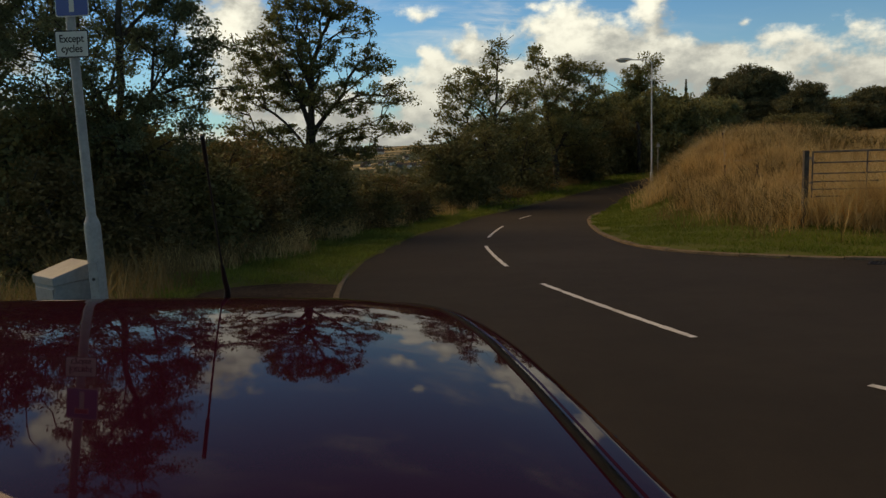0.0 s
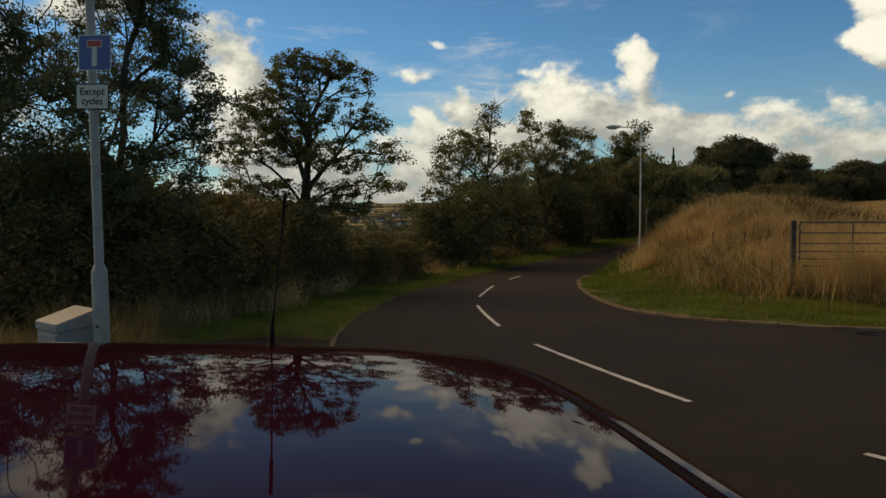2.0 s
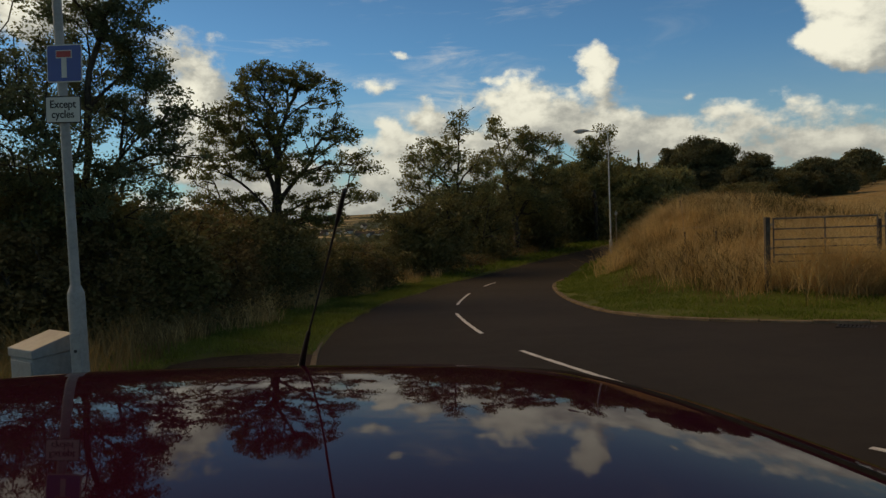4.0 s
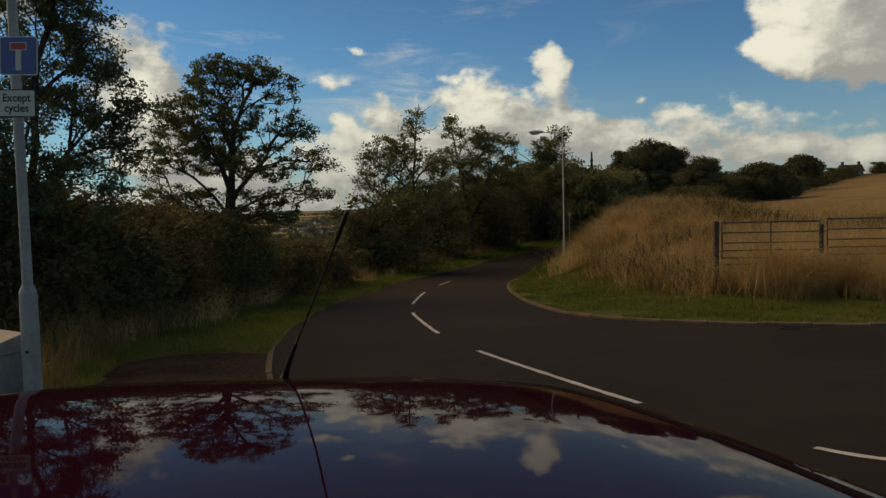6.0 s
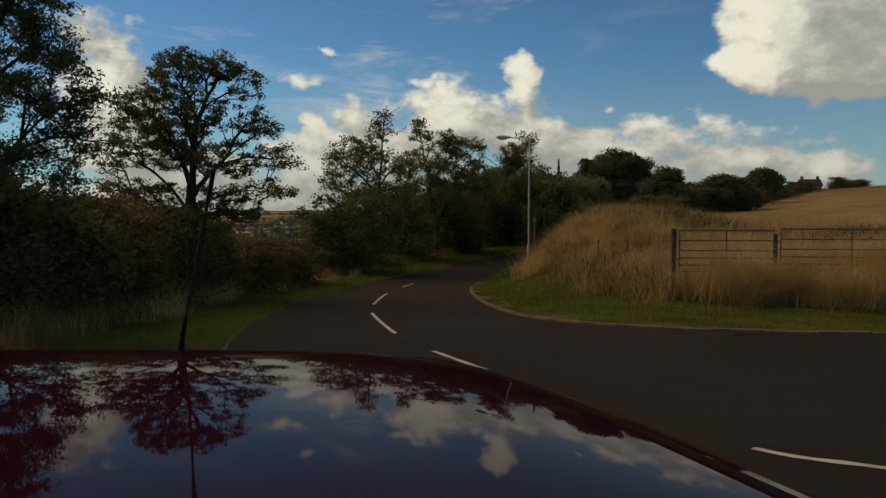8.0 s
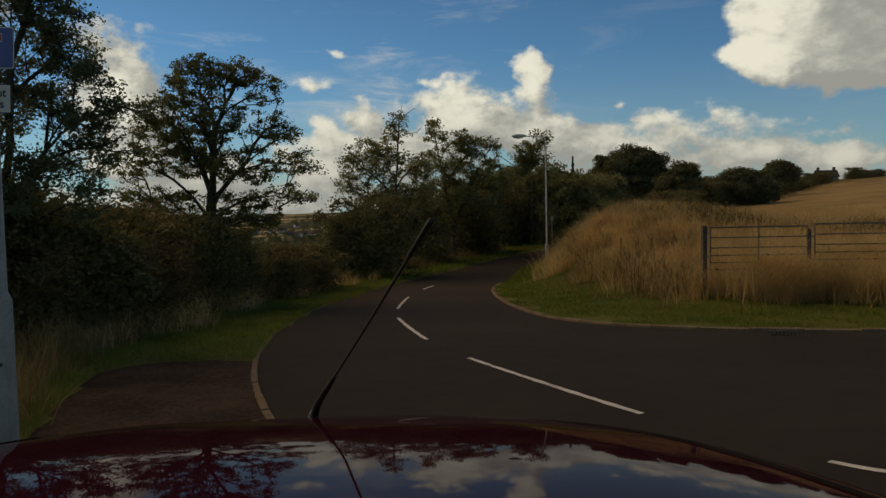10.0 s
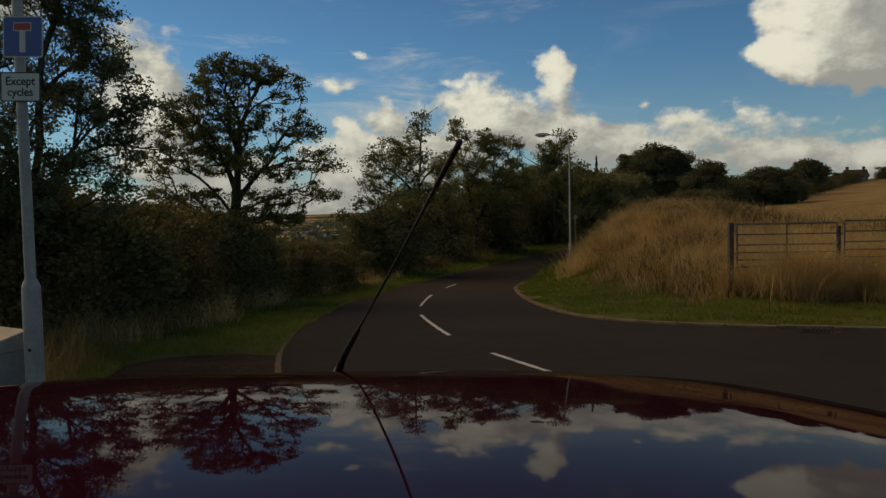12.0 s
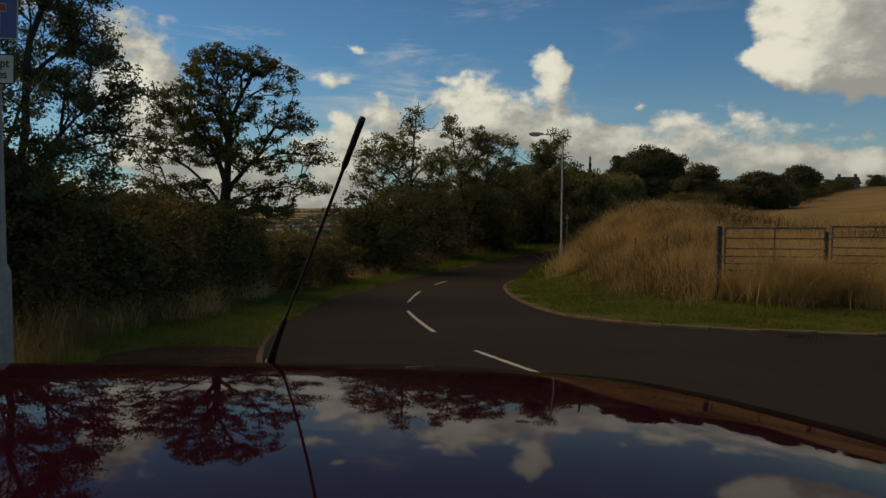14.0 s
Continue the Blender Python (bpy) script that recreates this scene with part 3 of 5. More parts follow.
def tree(name, label, base, blobs, leaf, bark=BARK, trunk_r=0.16, fork=2.0, lean=(0, 0), clumps=30, leaves=220, size=0.12, spread=(0.38, 0.20), seed=1, group="", step_len=0.35, bare=(), gap=0.0, twig=0.012, stray=1.0, fan=0.75):
    rnd = np.random.default_rng(seed)
    tips = crown_points(blobs, clumps, rnd)
    keep = rnd.uniform(size=len(tips)) > gap
    owner = tagged(empty(name, base), label, "tree", group)
    off = np.array(base)
    v, f = branches((0, 0, 0), list(tips - off) + [np.array(b) - off for b in bare], rnd, trunk_r, lean, step_len, fork, [np.array(b[:3]) - off for b in blobs], twig, fan)
    me = fast(v, f, bark)
    smooth(me)
    part("trunk", me, owner)
    tips = tips[keep]
    n = len(tips) * leaves
    who = rnd.integers(0, len(tips), n)
    amount = rnd.uniform(0.45, 1.3, len(tips))
    d = rnd.normal(size=(n, 3))
    d *= (1.75 * rnd.uniform(0, 1, n) ** 0.5 / np.linalg.norm(d, axis=1))[:, None]
    loose = np.where(rnd.uniform(size=n) < 0.12, stray, 1.0)[:, None]
    p = tips[who] + d * loose * (spread[0], spread[0], spread[1]) * amount[who][:, None]
    v, f = leaf_cards(p - off, size, rnd)
    part("crown", fast(v, f, leaf), owner)
    return owner


TREE_M = [(-4.1, 25.0, 6.5, 0.85, 0.42), (-4.8, 25.1, 6.15, 0.8, 0.5), (-3.0, 25.0, 6.2, 0.7, 0.45), (-5.6, 25.2, 5.0, 0.8, 0.5), (-3.7, 25.0, 6.0, 1.07, 0.55), (-5.0, 25.0, 5.5, 0.88, 0.59), (-2.5, 25.0, 5.6, 0.77, 0.58), (-6.0, 26.0, 4.4, 1.02, 0.61), (-3.9, 24.4, 4.7, 1.14, 0.76), (-2.1, 24.0, 4.4, 0.83, 0.55),
          (-6.3, 25.0, 3.3, 0.98, 0.59), (-4.9, 26.2, 3.6, 1.22, 0.71), (-3.0, 24.0, 3.2, 1.10, 0.64), (-1.6, 25.0, 3.3, 0.86, 0.48), (-5.7, 24.0, 2.1, 1.12, 0.56), (-1.9, 25.5, 2.2, 1.07, 0.43), (-1.4, 25.0, 4.2, 0.42, 0.23), (-4.7, 24.6, 2.2, 0.8, 0.4), (-3.1, 25.4, 2.1, 0.8, 0.35), (-6.4, 25.0, 2.2, 0.7, 0.4),
          (-5.6, 25.4, 1.3, 1.0, 0.5), (-6.6, 25.0, 1.3, 0.8, 0.5), (-2.6, 25.0, 1.45, 0.9, 0.42), (-3.5, 24.6, 1.6, 0.7, 0.3), (-5.0, 24.8, 1.5, 0.7, 0.35), (-4.7, 25.0, 4.0, 1.2, 1.0)]
tree("sycamore_tree", "spreading roadside tree with dark trunk and open layered crown", (-4.25, 25.0, -1.6), TREE_M, LEAF_SYC, trunk_r=0.23, fork=3.1, lean=(0.05, 0), clumps=64, leaves=62, size=0.09, spread=(0.185, 0.092), seed=7, gap=0.2, twig=0.014, fan=0.92)
TREE_L = [(-8.0, 15.0, 4.4, 1.19, 0.93), (-7.1, 16.0, 4.9, 0.96, 0.82), (-5.6, 16.0, 4.8, 0.66, 0.73), (-4.8, 15.0, 3.5, 0.76, 0.39), (-5.4, 15.5, 2.7, 0.74, 0.61), (-5.0, 15.0, 1.9, 0.58, 0.43), (-6.7, 16.5, 4.0, 0.83, 0.69), (-7.0, 14.0, 3.3, 1.21, 0.85),
          (-6.2, 14.5, 2.4, 0.97, 0.73), (-6.2, 16.0, 1.4, 1.06, 0.53), (-8.7, 15.0, 5.1, 0.9, 0.6), (-6.3, 15.0, 6.0, 1.0, 0.78), (-6.2, 15.5, 7.2, 1.0, 0.9), (-4.35, 15.3, 3.9, 0.55, 0.35), (-4.5, 15.2, 2.9, 0.5, 0.4), (-5.7, 15.7, 3.9, 0.7, 0.5), (-7.6, 15.4, 2.4, 0.9, 0.7), (-5.5, 15.6, 5.4, 0.75, 0.7), (-5.7, 15.6, 6.3, 0.8, 0.7), (-5.3, 15.6, 4.7, 0.65, 0.5)]
tree("ash_tree", "tall roadside tree with fine airy foliage and several stems", (-6.6, 15.4, -0.9), TREE_L, LEAF_ASH, trunk_r=0.14, fork=1.6, lean=(0.0, 0), clumps=62, leaves=128, size=0.07, spread=(0.185, 0.11), seed=5, gap=0.22, stray=1.45, fan=0.88, bare=[(-8.1, 15.2, 6.3), (-7.85, 15.2, 6.6), (-7.3, 15.2, 6.4), (-7.5, 15.1, 6.0), (-7.15, 15.2, 6.7)])
TREE_L2 = [(-8.2, 15.0, 2.3, 1.18, 0.79), (-9.6, 15.0, 3.9, 1.38, 1.52), (-10.2, 16.0, 2.1, 1.47, 1.47), (-9.3, 14.0, 5.4, 1.2, 0.8), (-7.7, 15.5, 1.3, 1.5, 0.67), (-10.3, 15.8, 6.3, 1.5, 1.3)]
tree("ash_tree", "tall roadside tree with dense dark foliage", (-8.9, 15.3, -0.9), TREE_L2, LEAF_ASH, trunk_r=0.19, fork=1.6, clumps=44, leaves=100, size=0.085, spread=(0.22, 0.135), seed=6, gap=0.2, stray=1.45)
TREE_C1 = [(3.9, 44.8, 7.35, 0.62, 0.41), (3.6, 44.8, 6.43, 0.86, 0.76), (2.1, 44.8, 5.51, 1.38, 0.69), (1.4, 45.5, 4.36, 1.22, 0.87), (2.9, 44.2, 4.48, 1.53, 1.02), (0.7, 44.8, 3.21, 0.86, 0.52), (2.8, 44.8, 2.87, 2.07, 0.86), (5.3, 46.0, 4.48, 1.24, 1.07), (4.6, 46.0, 2.52, 2.13, 1.06)]
tree("hedgerow_tree", "small leafy hedgerow tree with a bare dead top", (3.3, 45.4, -2.77), TREE_C1, LEAF_OLIVE, trunk_r=0.184, fork=2.76, clumps=26.3, leaves=52, size=0.145, spread=(0.287, 0.184), seed=8, bare=[(5.3, 44.8, 5.28), (5.0, 44.8, 6.47), (4.9, 44.8, 7.93), (5.3, 44.8, 6.81), (4.1, 44.8, 8.04)], gap=0.1)
TREE_C2 = [(7.7, 56.0, 7.77, 1.09, 0.87), (9.2, 56.0, 6.93, 1.53, 0.87), (8.0, 55.1, 5.25, 1.93, 1.29), (11.2, 56.0, 6.51, 1.97, 1.11), (10.8, 56.8, 4.55, 2.23, 1.55), (8.4, 56.0, 3.29, 2.17, 1.22), (12.4, 57.4, 4.27, 1.81, 1.58), (9.9, 56.0, 2.17, 3.05, 1.09)]
tree("hedgerow_tree", "leafy hedgerow tree with olive green crown", (9.2, 56.7, -3.71), TREE_C2, LEAF_OLIVE, trunk_r=0.238, fork=3.36, clumps=16.9, leaves=56, size=0.17, spread=(0.364, 0.238), seed=9, gap=0.08)
TREE_S = [(19.7, 72.9, 7.55, 1.76, 1.28), (20.8, 72.9, 8.77, 1.05, 0.76), (19.0, 72.9, 6.2, 1.62, 1.04), (20.9, 72.9, 6.47, 1.28, 1.05)]
tree("hedgerow_tree", "thin half-bare hedgerow tree behind the street lamp", (20.1, 73.2, -4.6), TREE_S, LEAF_OLIVE, trunk_r=0.189, fork=6.75, clumps=8.1, leaves=120, size=0.22, spread=(0.472, 0.36), seed=10, gap=0.12, bare=[(17.0, 72.9, 7.01), (22.7, 72.9, 7.01), (17.4, 72.9, 5.39)])
TREE_D = [(32.6, 78.0, 5.7, 3.59, 2.16), (33.9, 77.0, 6.6, 2.28, 1.43), (31.1, 79.0, 4.8, 2.49, 1.84), (36.0, 78.0, 4.2, 2.32, 1.86), (31.6, 77.0, 3.3, 4.18, 1.8)]
tree("oak_tree", "broad dark domed tree at the field edge", (32.6, 78.0, 0.4), TREE_D, LEAF_FAR, trunk_r=0.35, fork=2.4, clumps=20, leaves=330, size=0.22, spread=(0.52, 0.32), seed=11, step_len=0.6, gap=0.12)
TREE_E = [(36.0, 72.0, 5.4, 1.56, 0.75), (36.8, 72.0, 4.5, 1.25, 0.75), (35.5, 72.0, 3.6, 2.48, 1.55)]
tree("field_tree", "dark flat-topped tree at the field edge", (36.0, 72.5, 1.2), TREE_E, LEAF_FAR, trunk_r=0.2, fork=2.0, clumps=18, leaves=300, size=0.2, spread=(0.42, 0.26), seed=12, gap=0.1, step_len=0.6, bare=[(38.2, 72, 5.9), (38.5, 72, 5.4), (37.9, 72, 6.1)])
TREE_G = [(45.7, 85.0, 3.3, 3.36, 1.64), (50.8, 85.0, 3.8, 3.67, 2.14), (50.2, 85.0, 5.3, 1.53, 0.76), (53.1, 85.0, 3.1, 2.32, 1.39)]
tree("field_tree", "dark rounded trees along the field hedge", (49.8, 85.3, 2.2), TREE_G, LEAF_FAR, trunk_r=0.3, fork=1.6, clumps=18, leaves=320, size=0.23, spread=(0.52, 0.34), seed=13, gap=0.12, step_len=0.7)
tree("field_tree", "dark rounded tree near the farmhouse", (72.7, 110.3, 3.7), [(72.7, 110.0, 6.4, 2.24, 2.04), (72.0, 110.0, 7.4, 1.2, 1.0)], LEAF_FAR, trunk_r=0.25, fork=1.4, clumps=18, leaves=230, size=0.36, spread=(0.7, 0.45), seed=14, step_len=0.7)
TREE_H2 = [(19.8, 81.0, 3.77, 3.21, 2.56), (22.3, 78.3, 2.83, 3.77, 3.13)]
tree("hedgerow_tree", "dense dark green hedgerow tree beyond the bend", (21.0, 80.3, -4.87), TREE_H2, LEAF_OLIVE, trunk_r=0.297, fork=4.05, clumps=8.1, leaves=230, size=0.305, spread=(0.81, 0.54), seed=15, step_len=0.81)
TREE_H3 = [(17.2, 52.7, 2.87, 1.71, 1.37), (19.3, 54.4, 2.7, 2.01, 1.56), (16.4, 54.4, 3.72, 1.75, 0.88), (21.3, 57.8, 2.79, 2.21, 1.53), (17.9, 52.7, 1.09, 2.55, 1.36)]
tree("hedgerow_tree", "dense dark green trees behind the grassy bank", (18.3, 54.2, -1.04), TREE_H3, LEAF_OLIVE, trunk_r=0.187, fork=1.7, clumps=21.6, leaves=230, size=0.228, spread=(0.552, 0.357), seed=16, step_len=0.51)


def conifer():
    rnd = np.random.default_rng(21)
    owner = tagged(empty("conifer", (31.7, 93.7, -0.15)), "narrow dark conifer standing above the far trees", "tree")
    part("trunk", rod((0, 0, 0), (0, 0, 8.6), 0.18, 0.03), owner, mat=BARK)
    n = 5000
    t = rnd.uniform(0, 1, n) ** 0.8
    r = (1 - t) * 1.06 * (0.65 + 0.35 * np.sin(t * 60)) * rnd.uniform(0.2, 1, n) ** 0.5
    a = rnd.uniform(0, 2 * np.pi, n)
    p = np.stack([r * np.cos(a), r * np.sin(a), 1.0 + t * 7.75 - r * 0.3], 1)
    v, f = leaf_cards(p, 0.22, rnd, 0.6, 0.3)
    part("crown", fast(v, f, LEAF_FAR), owner)


conifer()

# ---- hedges: bushes built once and set along the verge ----
def bush(name, label, leaf, seed, leaves, size):
    rnd = np.random.default_rng(seed)
    owner = tagged(empty(name), label, "bush", "roadside bushes")
    d = rnd.normal(size=(60, 3))
    d /= np.linalg.norm(d, axis=1)[:, None]
    tips = d * (rnd.uniform(0.3, 1.0, 60) ** 0.45 * rnd.uniform(0.72, 1.22, 60))[:, None] * (0.95, 0.95, 0.9)
    tips[:, 2] = np.abs(tips[:, 2] + 0.45) - 0.35
    shoots = np.c_[rnd.normal(0, 0.42, (16, 2)), rnd.uniform(0.5, 1.02, 16)]
    tips = np.vstack([tips, shoots])
    v, f = branches((0, 0, -1.0), list(tips), rnd, 0.07, (0, 0), 0.2, 0.35)
    part("stem", fast(v, f, BARK), owner)
    n = leaves
    who = rnd.integers(0, len(tips), n)
    p = tips[who] + rnd.normal(size=(n, 3)) * np.where(who < 60, 0.17, 0.11)[:, None] * (1, 1, 0.75)
    low = rnd.uniform(size=n) < 0.22
    p[low] = rnd.normal(size=(low.sum(), 3)) * (0.5, 0.5, 0.3) + (0, 0, -0.55)
    p[:, 2] = np.maximum(p[:, 2], -0.98)
    v, f = leaf_cards(p, size, rnd)
    part("foliage", fast(v, f, leaf), owner)
    return owner


BUSHES = [bush("bush", "dense dark green roadside bush", LEAF_DARK, 31, 15000, 0.085), bush("bush", "dark roadside bush with small leaves", LEAF_DARK, 32, 15000, 0.075),
          bush("bramble_bush", "brownish tangled bramble bush on the verge", LEAF_BROWN, 33, 12000, 0.075)]
# x, y, z of the middle, half width, half height, kind
PLACES = [(-8.6, 15.6, 0.9, 1.7, 1.6, 0), (-7.3, 14.6, 0.4, 1.35, 1.1, 2), (-6.8, 16.2, 0.8, 1.6, 1.5, 0), (-6.3, 15.2, 0.3, 1.3, 1.0, 2), (-5.8, 17.2, 0.45, 1.5, 1.25, 0), (-5.5, 20.0, 0.55, 1.5, 1.3, 2), (-4.9, 19.0, -0.1, 1.35, 1.0, 2),
          (-4.6, 22.7, 0.3, 1.6, 1.3, 0), (-3.9, 25.0, -0.05, 1.35, 1.1, 1), (-2.8, 28.0, -0.6, 1.5, 1.0, 0), (-3.5, 26.6, -0.85, 1.5, 0.75, 2), (-2.2, 31.2, -0.7, 1.6, 1.05, 2), (-1.7, 32.4, -1.1, 1.3, 0.75, 2), (1.7, 41.0, -0.07, 2.22, 2.28, 0),
          (5.4, 52.6, -0.55, 3.1, 3.1, 1), (10.0, 62.7, -0.49, 4.2, 4.2, 0), (15.3, 73.9, -0.94, 3.84, 4.8, 1), (3.7, 47.0, -2.27, 2.12, 1.0, 2), (18.6, 80.2, -0.49, 3.3, 4.95, 0), (23.6, 84.4, -0.55, 4.05, 4.86, 1), (-10.3, 16.5, 0.8, 1.9, 1.7, 0),
          (-3.9, 29.5, -1.3, 1.7, 1.2, 1), (-1.9, 33.5, -1.2, 1.8, 1.3, 0), (-7.0, 22.5, 0.4, 1.9, 1.4, 0), (-9.0, 19.0, 0.5, 2.0, 1.6, 1), (0.7, 40.7, -0.49, 1.87, 1.76, 1), (-6.6, 28.0, 0.2, 2.0, 1.3, 1), (9.3, 60, -1.6, 2.2, 1.0, 2),
          (35.5, 102.9, 0.02, 4.64, 4.06, 0), (22.8, 60.0, 1.59, 2.4, 1.76, 1), (40.5, 79.0, 2.8, 3.2, 2.0, 0), (58.0, 96.0, 4.3, 3.6, 1.6, 1), (65.0, 104.0, 5.6, 3.6, 1.6, 0), (84.0, 128.0, 7.4, 4.2, 1.6, 1), (94.0, 140.0, 8.6, 4.2, 1.5, 0),
          (113.0, 162.0, 10.2, 4.6, 1.4, 1), (162.0, 200.0, 13.4, 5.0, 1.4, 0),
          (20.5, 76.0, -0.5, 3.2, 4.5, 0), (18.6, 55.8, 0.2, 2.2, 1.8, 1), (75.0, 117.0, 6.0, 3.6, 1.7, 0), (103.0, 150.0, 9.0, 4.0, 1.5, 1), (132.5, 184.0, 10.2, 3.4, 1.7, 0), (147.5, 188.0, 11.2, 3.2, 1.9, 1), (124.0, 172.0, 9.0, 4.2, 1.7, 1), (90.0, 134.0, 7.0, 3.6, 1.5, 0), (24.5, 52.0, 1.1, 2.6, 1.5, 0), (30.0, 60.0, 1.4, 2.6, 1.4, 1)]
for n, (x, y, z, rx, rz, kind) in enumerate(PLACES):
    src = BUSHES[kind]
    if x > 55:
        z = float(terrain(np.array([x]), np.array([y]))[0][0]) + 0.6 * rz
    m = Matrix.Translation((x, y, z)) @ Matrix.Rotation(n * 2.4, 4, "Z")
    ob = copy_thing(src, m)
    ob.scale = (rx, rx * 0.9, rz)
for b in BUSHES:
    for o in (*b.children_recursive, b):
        bpy.data.objects.remove(o)


# ---- woods and hedges in the valley ----
def far_woods():
    rnd = np.random.default_rng(77)
    spots = []
    for _ in range(460):
        d, az = rnd.uniform(90, 620), radians(rnd.uniform(-40, 14))
        spots.append((d * math.sin(az), d * math.cos(az), rnd.uniform(2.2, 4.5)))
    for _ in range(330):
        d, az = rnd.uniform(260, 1050), radians(rnd.uniform(-9, 9))
        spots.append((d * math.sin(az), d * math.cos(az), rnd.uniform(2.5, 5.0)))
    for _ in range(60):
        d, az, turn = rnd.uniform(420, 2100), radians(rnd.uniform(-34, 12)), rnd.uniform(-0.5, 0.5)
        for i in range(26):
            o = (i - 13) * 9 + rnd.normal(0, 2)
            spots.append((d * math.sin(az) + o * math.cos(turn), d * math.cos(az) + o * math.sin(turn), rnd.uniform(3, 6)))
    for i in range(160):
        az = radians(-30 + i * 0.28)
        spots.append((2450 * math.sin(az), 2450 * math.cos(az), rnd.uniform(6, 16) * (0.4 + 0.6 * (math.sin(i * 0.23) > 0.2))))
    spots = np.array(spots)
    z = terrain(spots[:, 0], spots[:, 1])[0]
    per = 55
    who = np.repeat(np.arange(len(spots)), per)
    r = spots[who, 2]
    n = len(who)
    d = rnd.normal(size=(n, 3))
    d /= np.linalg.norm(d, axis=1)[:, None]
    p = np.c_[spots[who, :2], z[who] + r * 0.75] + d * (r * rnd.uniform(0.4, 1, n) ** 0.5)[:, None] * (1, 1, 0.85)
    size = 0.42
    v, f = leaf_cards(np.zeros((n, 3)), 1.0, rnd, 0.2, 0.8)
    v = v.reshape(n, 4, 3) * (r * size)[:, None, None] + p[:, None]
    tagged(new("far_woods", fast(v.reshape(-1, 3), f, LEAF_FAR)), "distant dark woods and hedges across the valley", "woods", kind="stuff")


far_woods()


# ---- grass ----
def blades(name, label, pts, height, width, mat, rnd, lean=0.35, group=""):
    """Bent tapering blades of grass rooted at the given points."""
    n = len(pts)
    z, _, _ = terrain(pts[:, 0], pts[:, 1])
    root = np.c_[pts, z - 0.02]
    a = rnd.uniform(0, 2 * np.pi, n)
    side = np.stack([np.cos(a), np.sin(a), 0 * a], 1)
    lush = 0.75 + 0.3 * np.sin(pts[:, 0] * 1.7 + 1.3 * np.sin(pts[:, 1] * 0.9)) * np.sin(pts[:, 1] * 1.9 + pts[:, 0] * 0.6) + 0.25 * np.sin(pts[:, 0] * 5.1 + pts[:, 1] * 3.3)
    h = (height * rnd.uniform(0.5, 1.3, n) * (0.25 + lush))[:, None]
    tilt = rnd.normal(0, lean, (n, 2))
    bend = np.c_[tilt, np.zeros(n)] * h
    w = (width * rnd.uniform(0.6, 1.4, n))[:, None]
    mid = root + bend * 0.35 + (0, 0, 1) * h * 0.6
    tip = root + bend + (0, 0, 1) * h
    v = np.stack([root - side * w, root + side * w, mid + side * w * 0.75, mid - side * w * 0.75, tip + side * w * 0.2, tip - side * w * 0.2], 1).reshape(-1, 3)
    i = np.arange(n)[:, None] * 6
    f = np.vstack([i + [0, 1, 2, 3], i + [3, 2, 4, 5]])
    return tagged(new(name, fast(v, f, mat)), label, "grass", kind="stuff")


def scatter(n, x0, x1, y0, y1, rnd, want):
    p = np.c_[rnd.uniform(x0, x1, n), rnd.uniform(y0, y1, n)]
    return p[want(p[:, 0], p[:, 1])]


rg = np.random.default_rng(44)


def on_right(lo, hi, patch=0.0):
    def want(x, y):
        d = edge_distance(x, y, RE[::2])
        d = d + 0.5 * np.sin(x * 2.1) * np.sin(y * 1.7) + rg.normal(0, 0.35, x.shape) * (lo > 1)
        return inside(x, y, RIGHT_LAND) & (d > lo) & (d < hi)
    return want


def on_left(lo, hi):
    def want(x, y):
        d = edge_distance(x, y, LE[::2]) + 0.35 * np.sin(x * 2.3) * np.sin(y * 1.3)
        jx, jy = x - 0.12 - 0.2 * np.sin(y * 3.1) * np.sin(x * 4.3), y - 0.2 * np.sin(x * 5.2 + y) + rg.normal(0, 0.12, x.shape)
        return ~inside(x, y, ROAD) & ~inside(jx, jy, LAYBY) & ~inside(x, y, RIGHT_LAND) & (d > lo) & (d < hi) & (y > 4)
    return want


p = scatter(150000, 4, 24, 8, 46, rg, on_right(3.3, 7.8))
blades("dry_grass", "tall straw-coloured dry grass on the bank", p, 0.54, 0.007, STRAW, rg, 0.62)
p = scatter(34000, 7.2, 15.5, 13.2, 16.6, rg, on_right(3.2, 9.0))
blades("dry_grass", "tall straw-coloured grass in front of the field gates", p, 0.78, 0.007, STRAW, rg, 0.65)
p = scatter(42000, 7, 18, 28, 52, rg, on_right(2.2, 4.6))
blades("dry_grass", "straw-coloured grass behind the foot of the street lamp", p, 0.6, 0.009, STRAW, rg, 0.6)
p = scatter(90000, 6, 40, 12, 62, rg, on_right(7.0, 22))
blades("dry_grass", "straw-coloured grass over the rising field", p, 0.46, 0.010, STRAW, rg, 0.6)
hump = scatter(60000, 9, 26, 24, 46, rg, lambda x, y: inside(x, y, RIGHT_LAND) & (edge_distance(x, y, RE[::2]) > 5) & (np.sin(x * 0.7 + 0.4) * np.sin(y * 0.55 + 1.1) + 0.35 * np.sin(x * 2.1 + y * 1.3) > 0.25))
blades("rough_weeds", "dull brown and green weeds in patches on the grassy bank", hump, 0.42, 0.012, WEED, rg, 0.4)
p = scatter(60000, 4, 24, 8, 46, rg, on_right(2.5, 4.8))
blades("fading_grass", "knee-high fading grass between the mown verge and the bank", p, 0.32, 0.006, SEDGE, rg, 0.4)
p = scatter(300000, 4, 24, 8, 34, rg, on_right(0.05, 3.8))
blades("mown_grass", "bright green mown grass on the verge", p, 0.075, 0.006, GREEN, rg, 0.5)
p = scatter(70000, 5, 22, 33, 56, rg, on_right(0.05, 3.6))
blades("mown_grass", "green mown verge round the foot of the street lamp", p, 0.11, 0.012, GREEN, rg, 0.5)
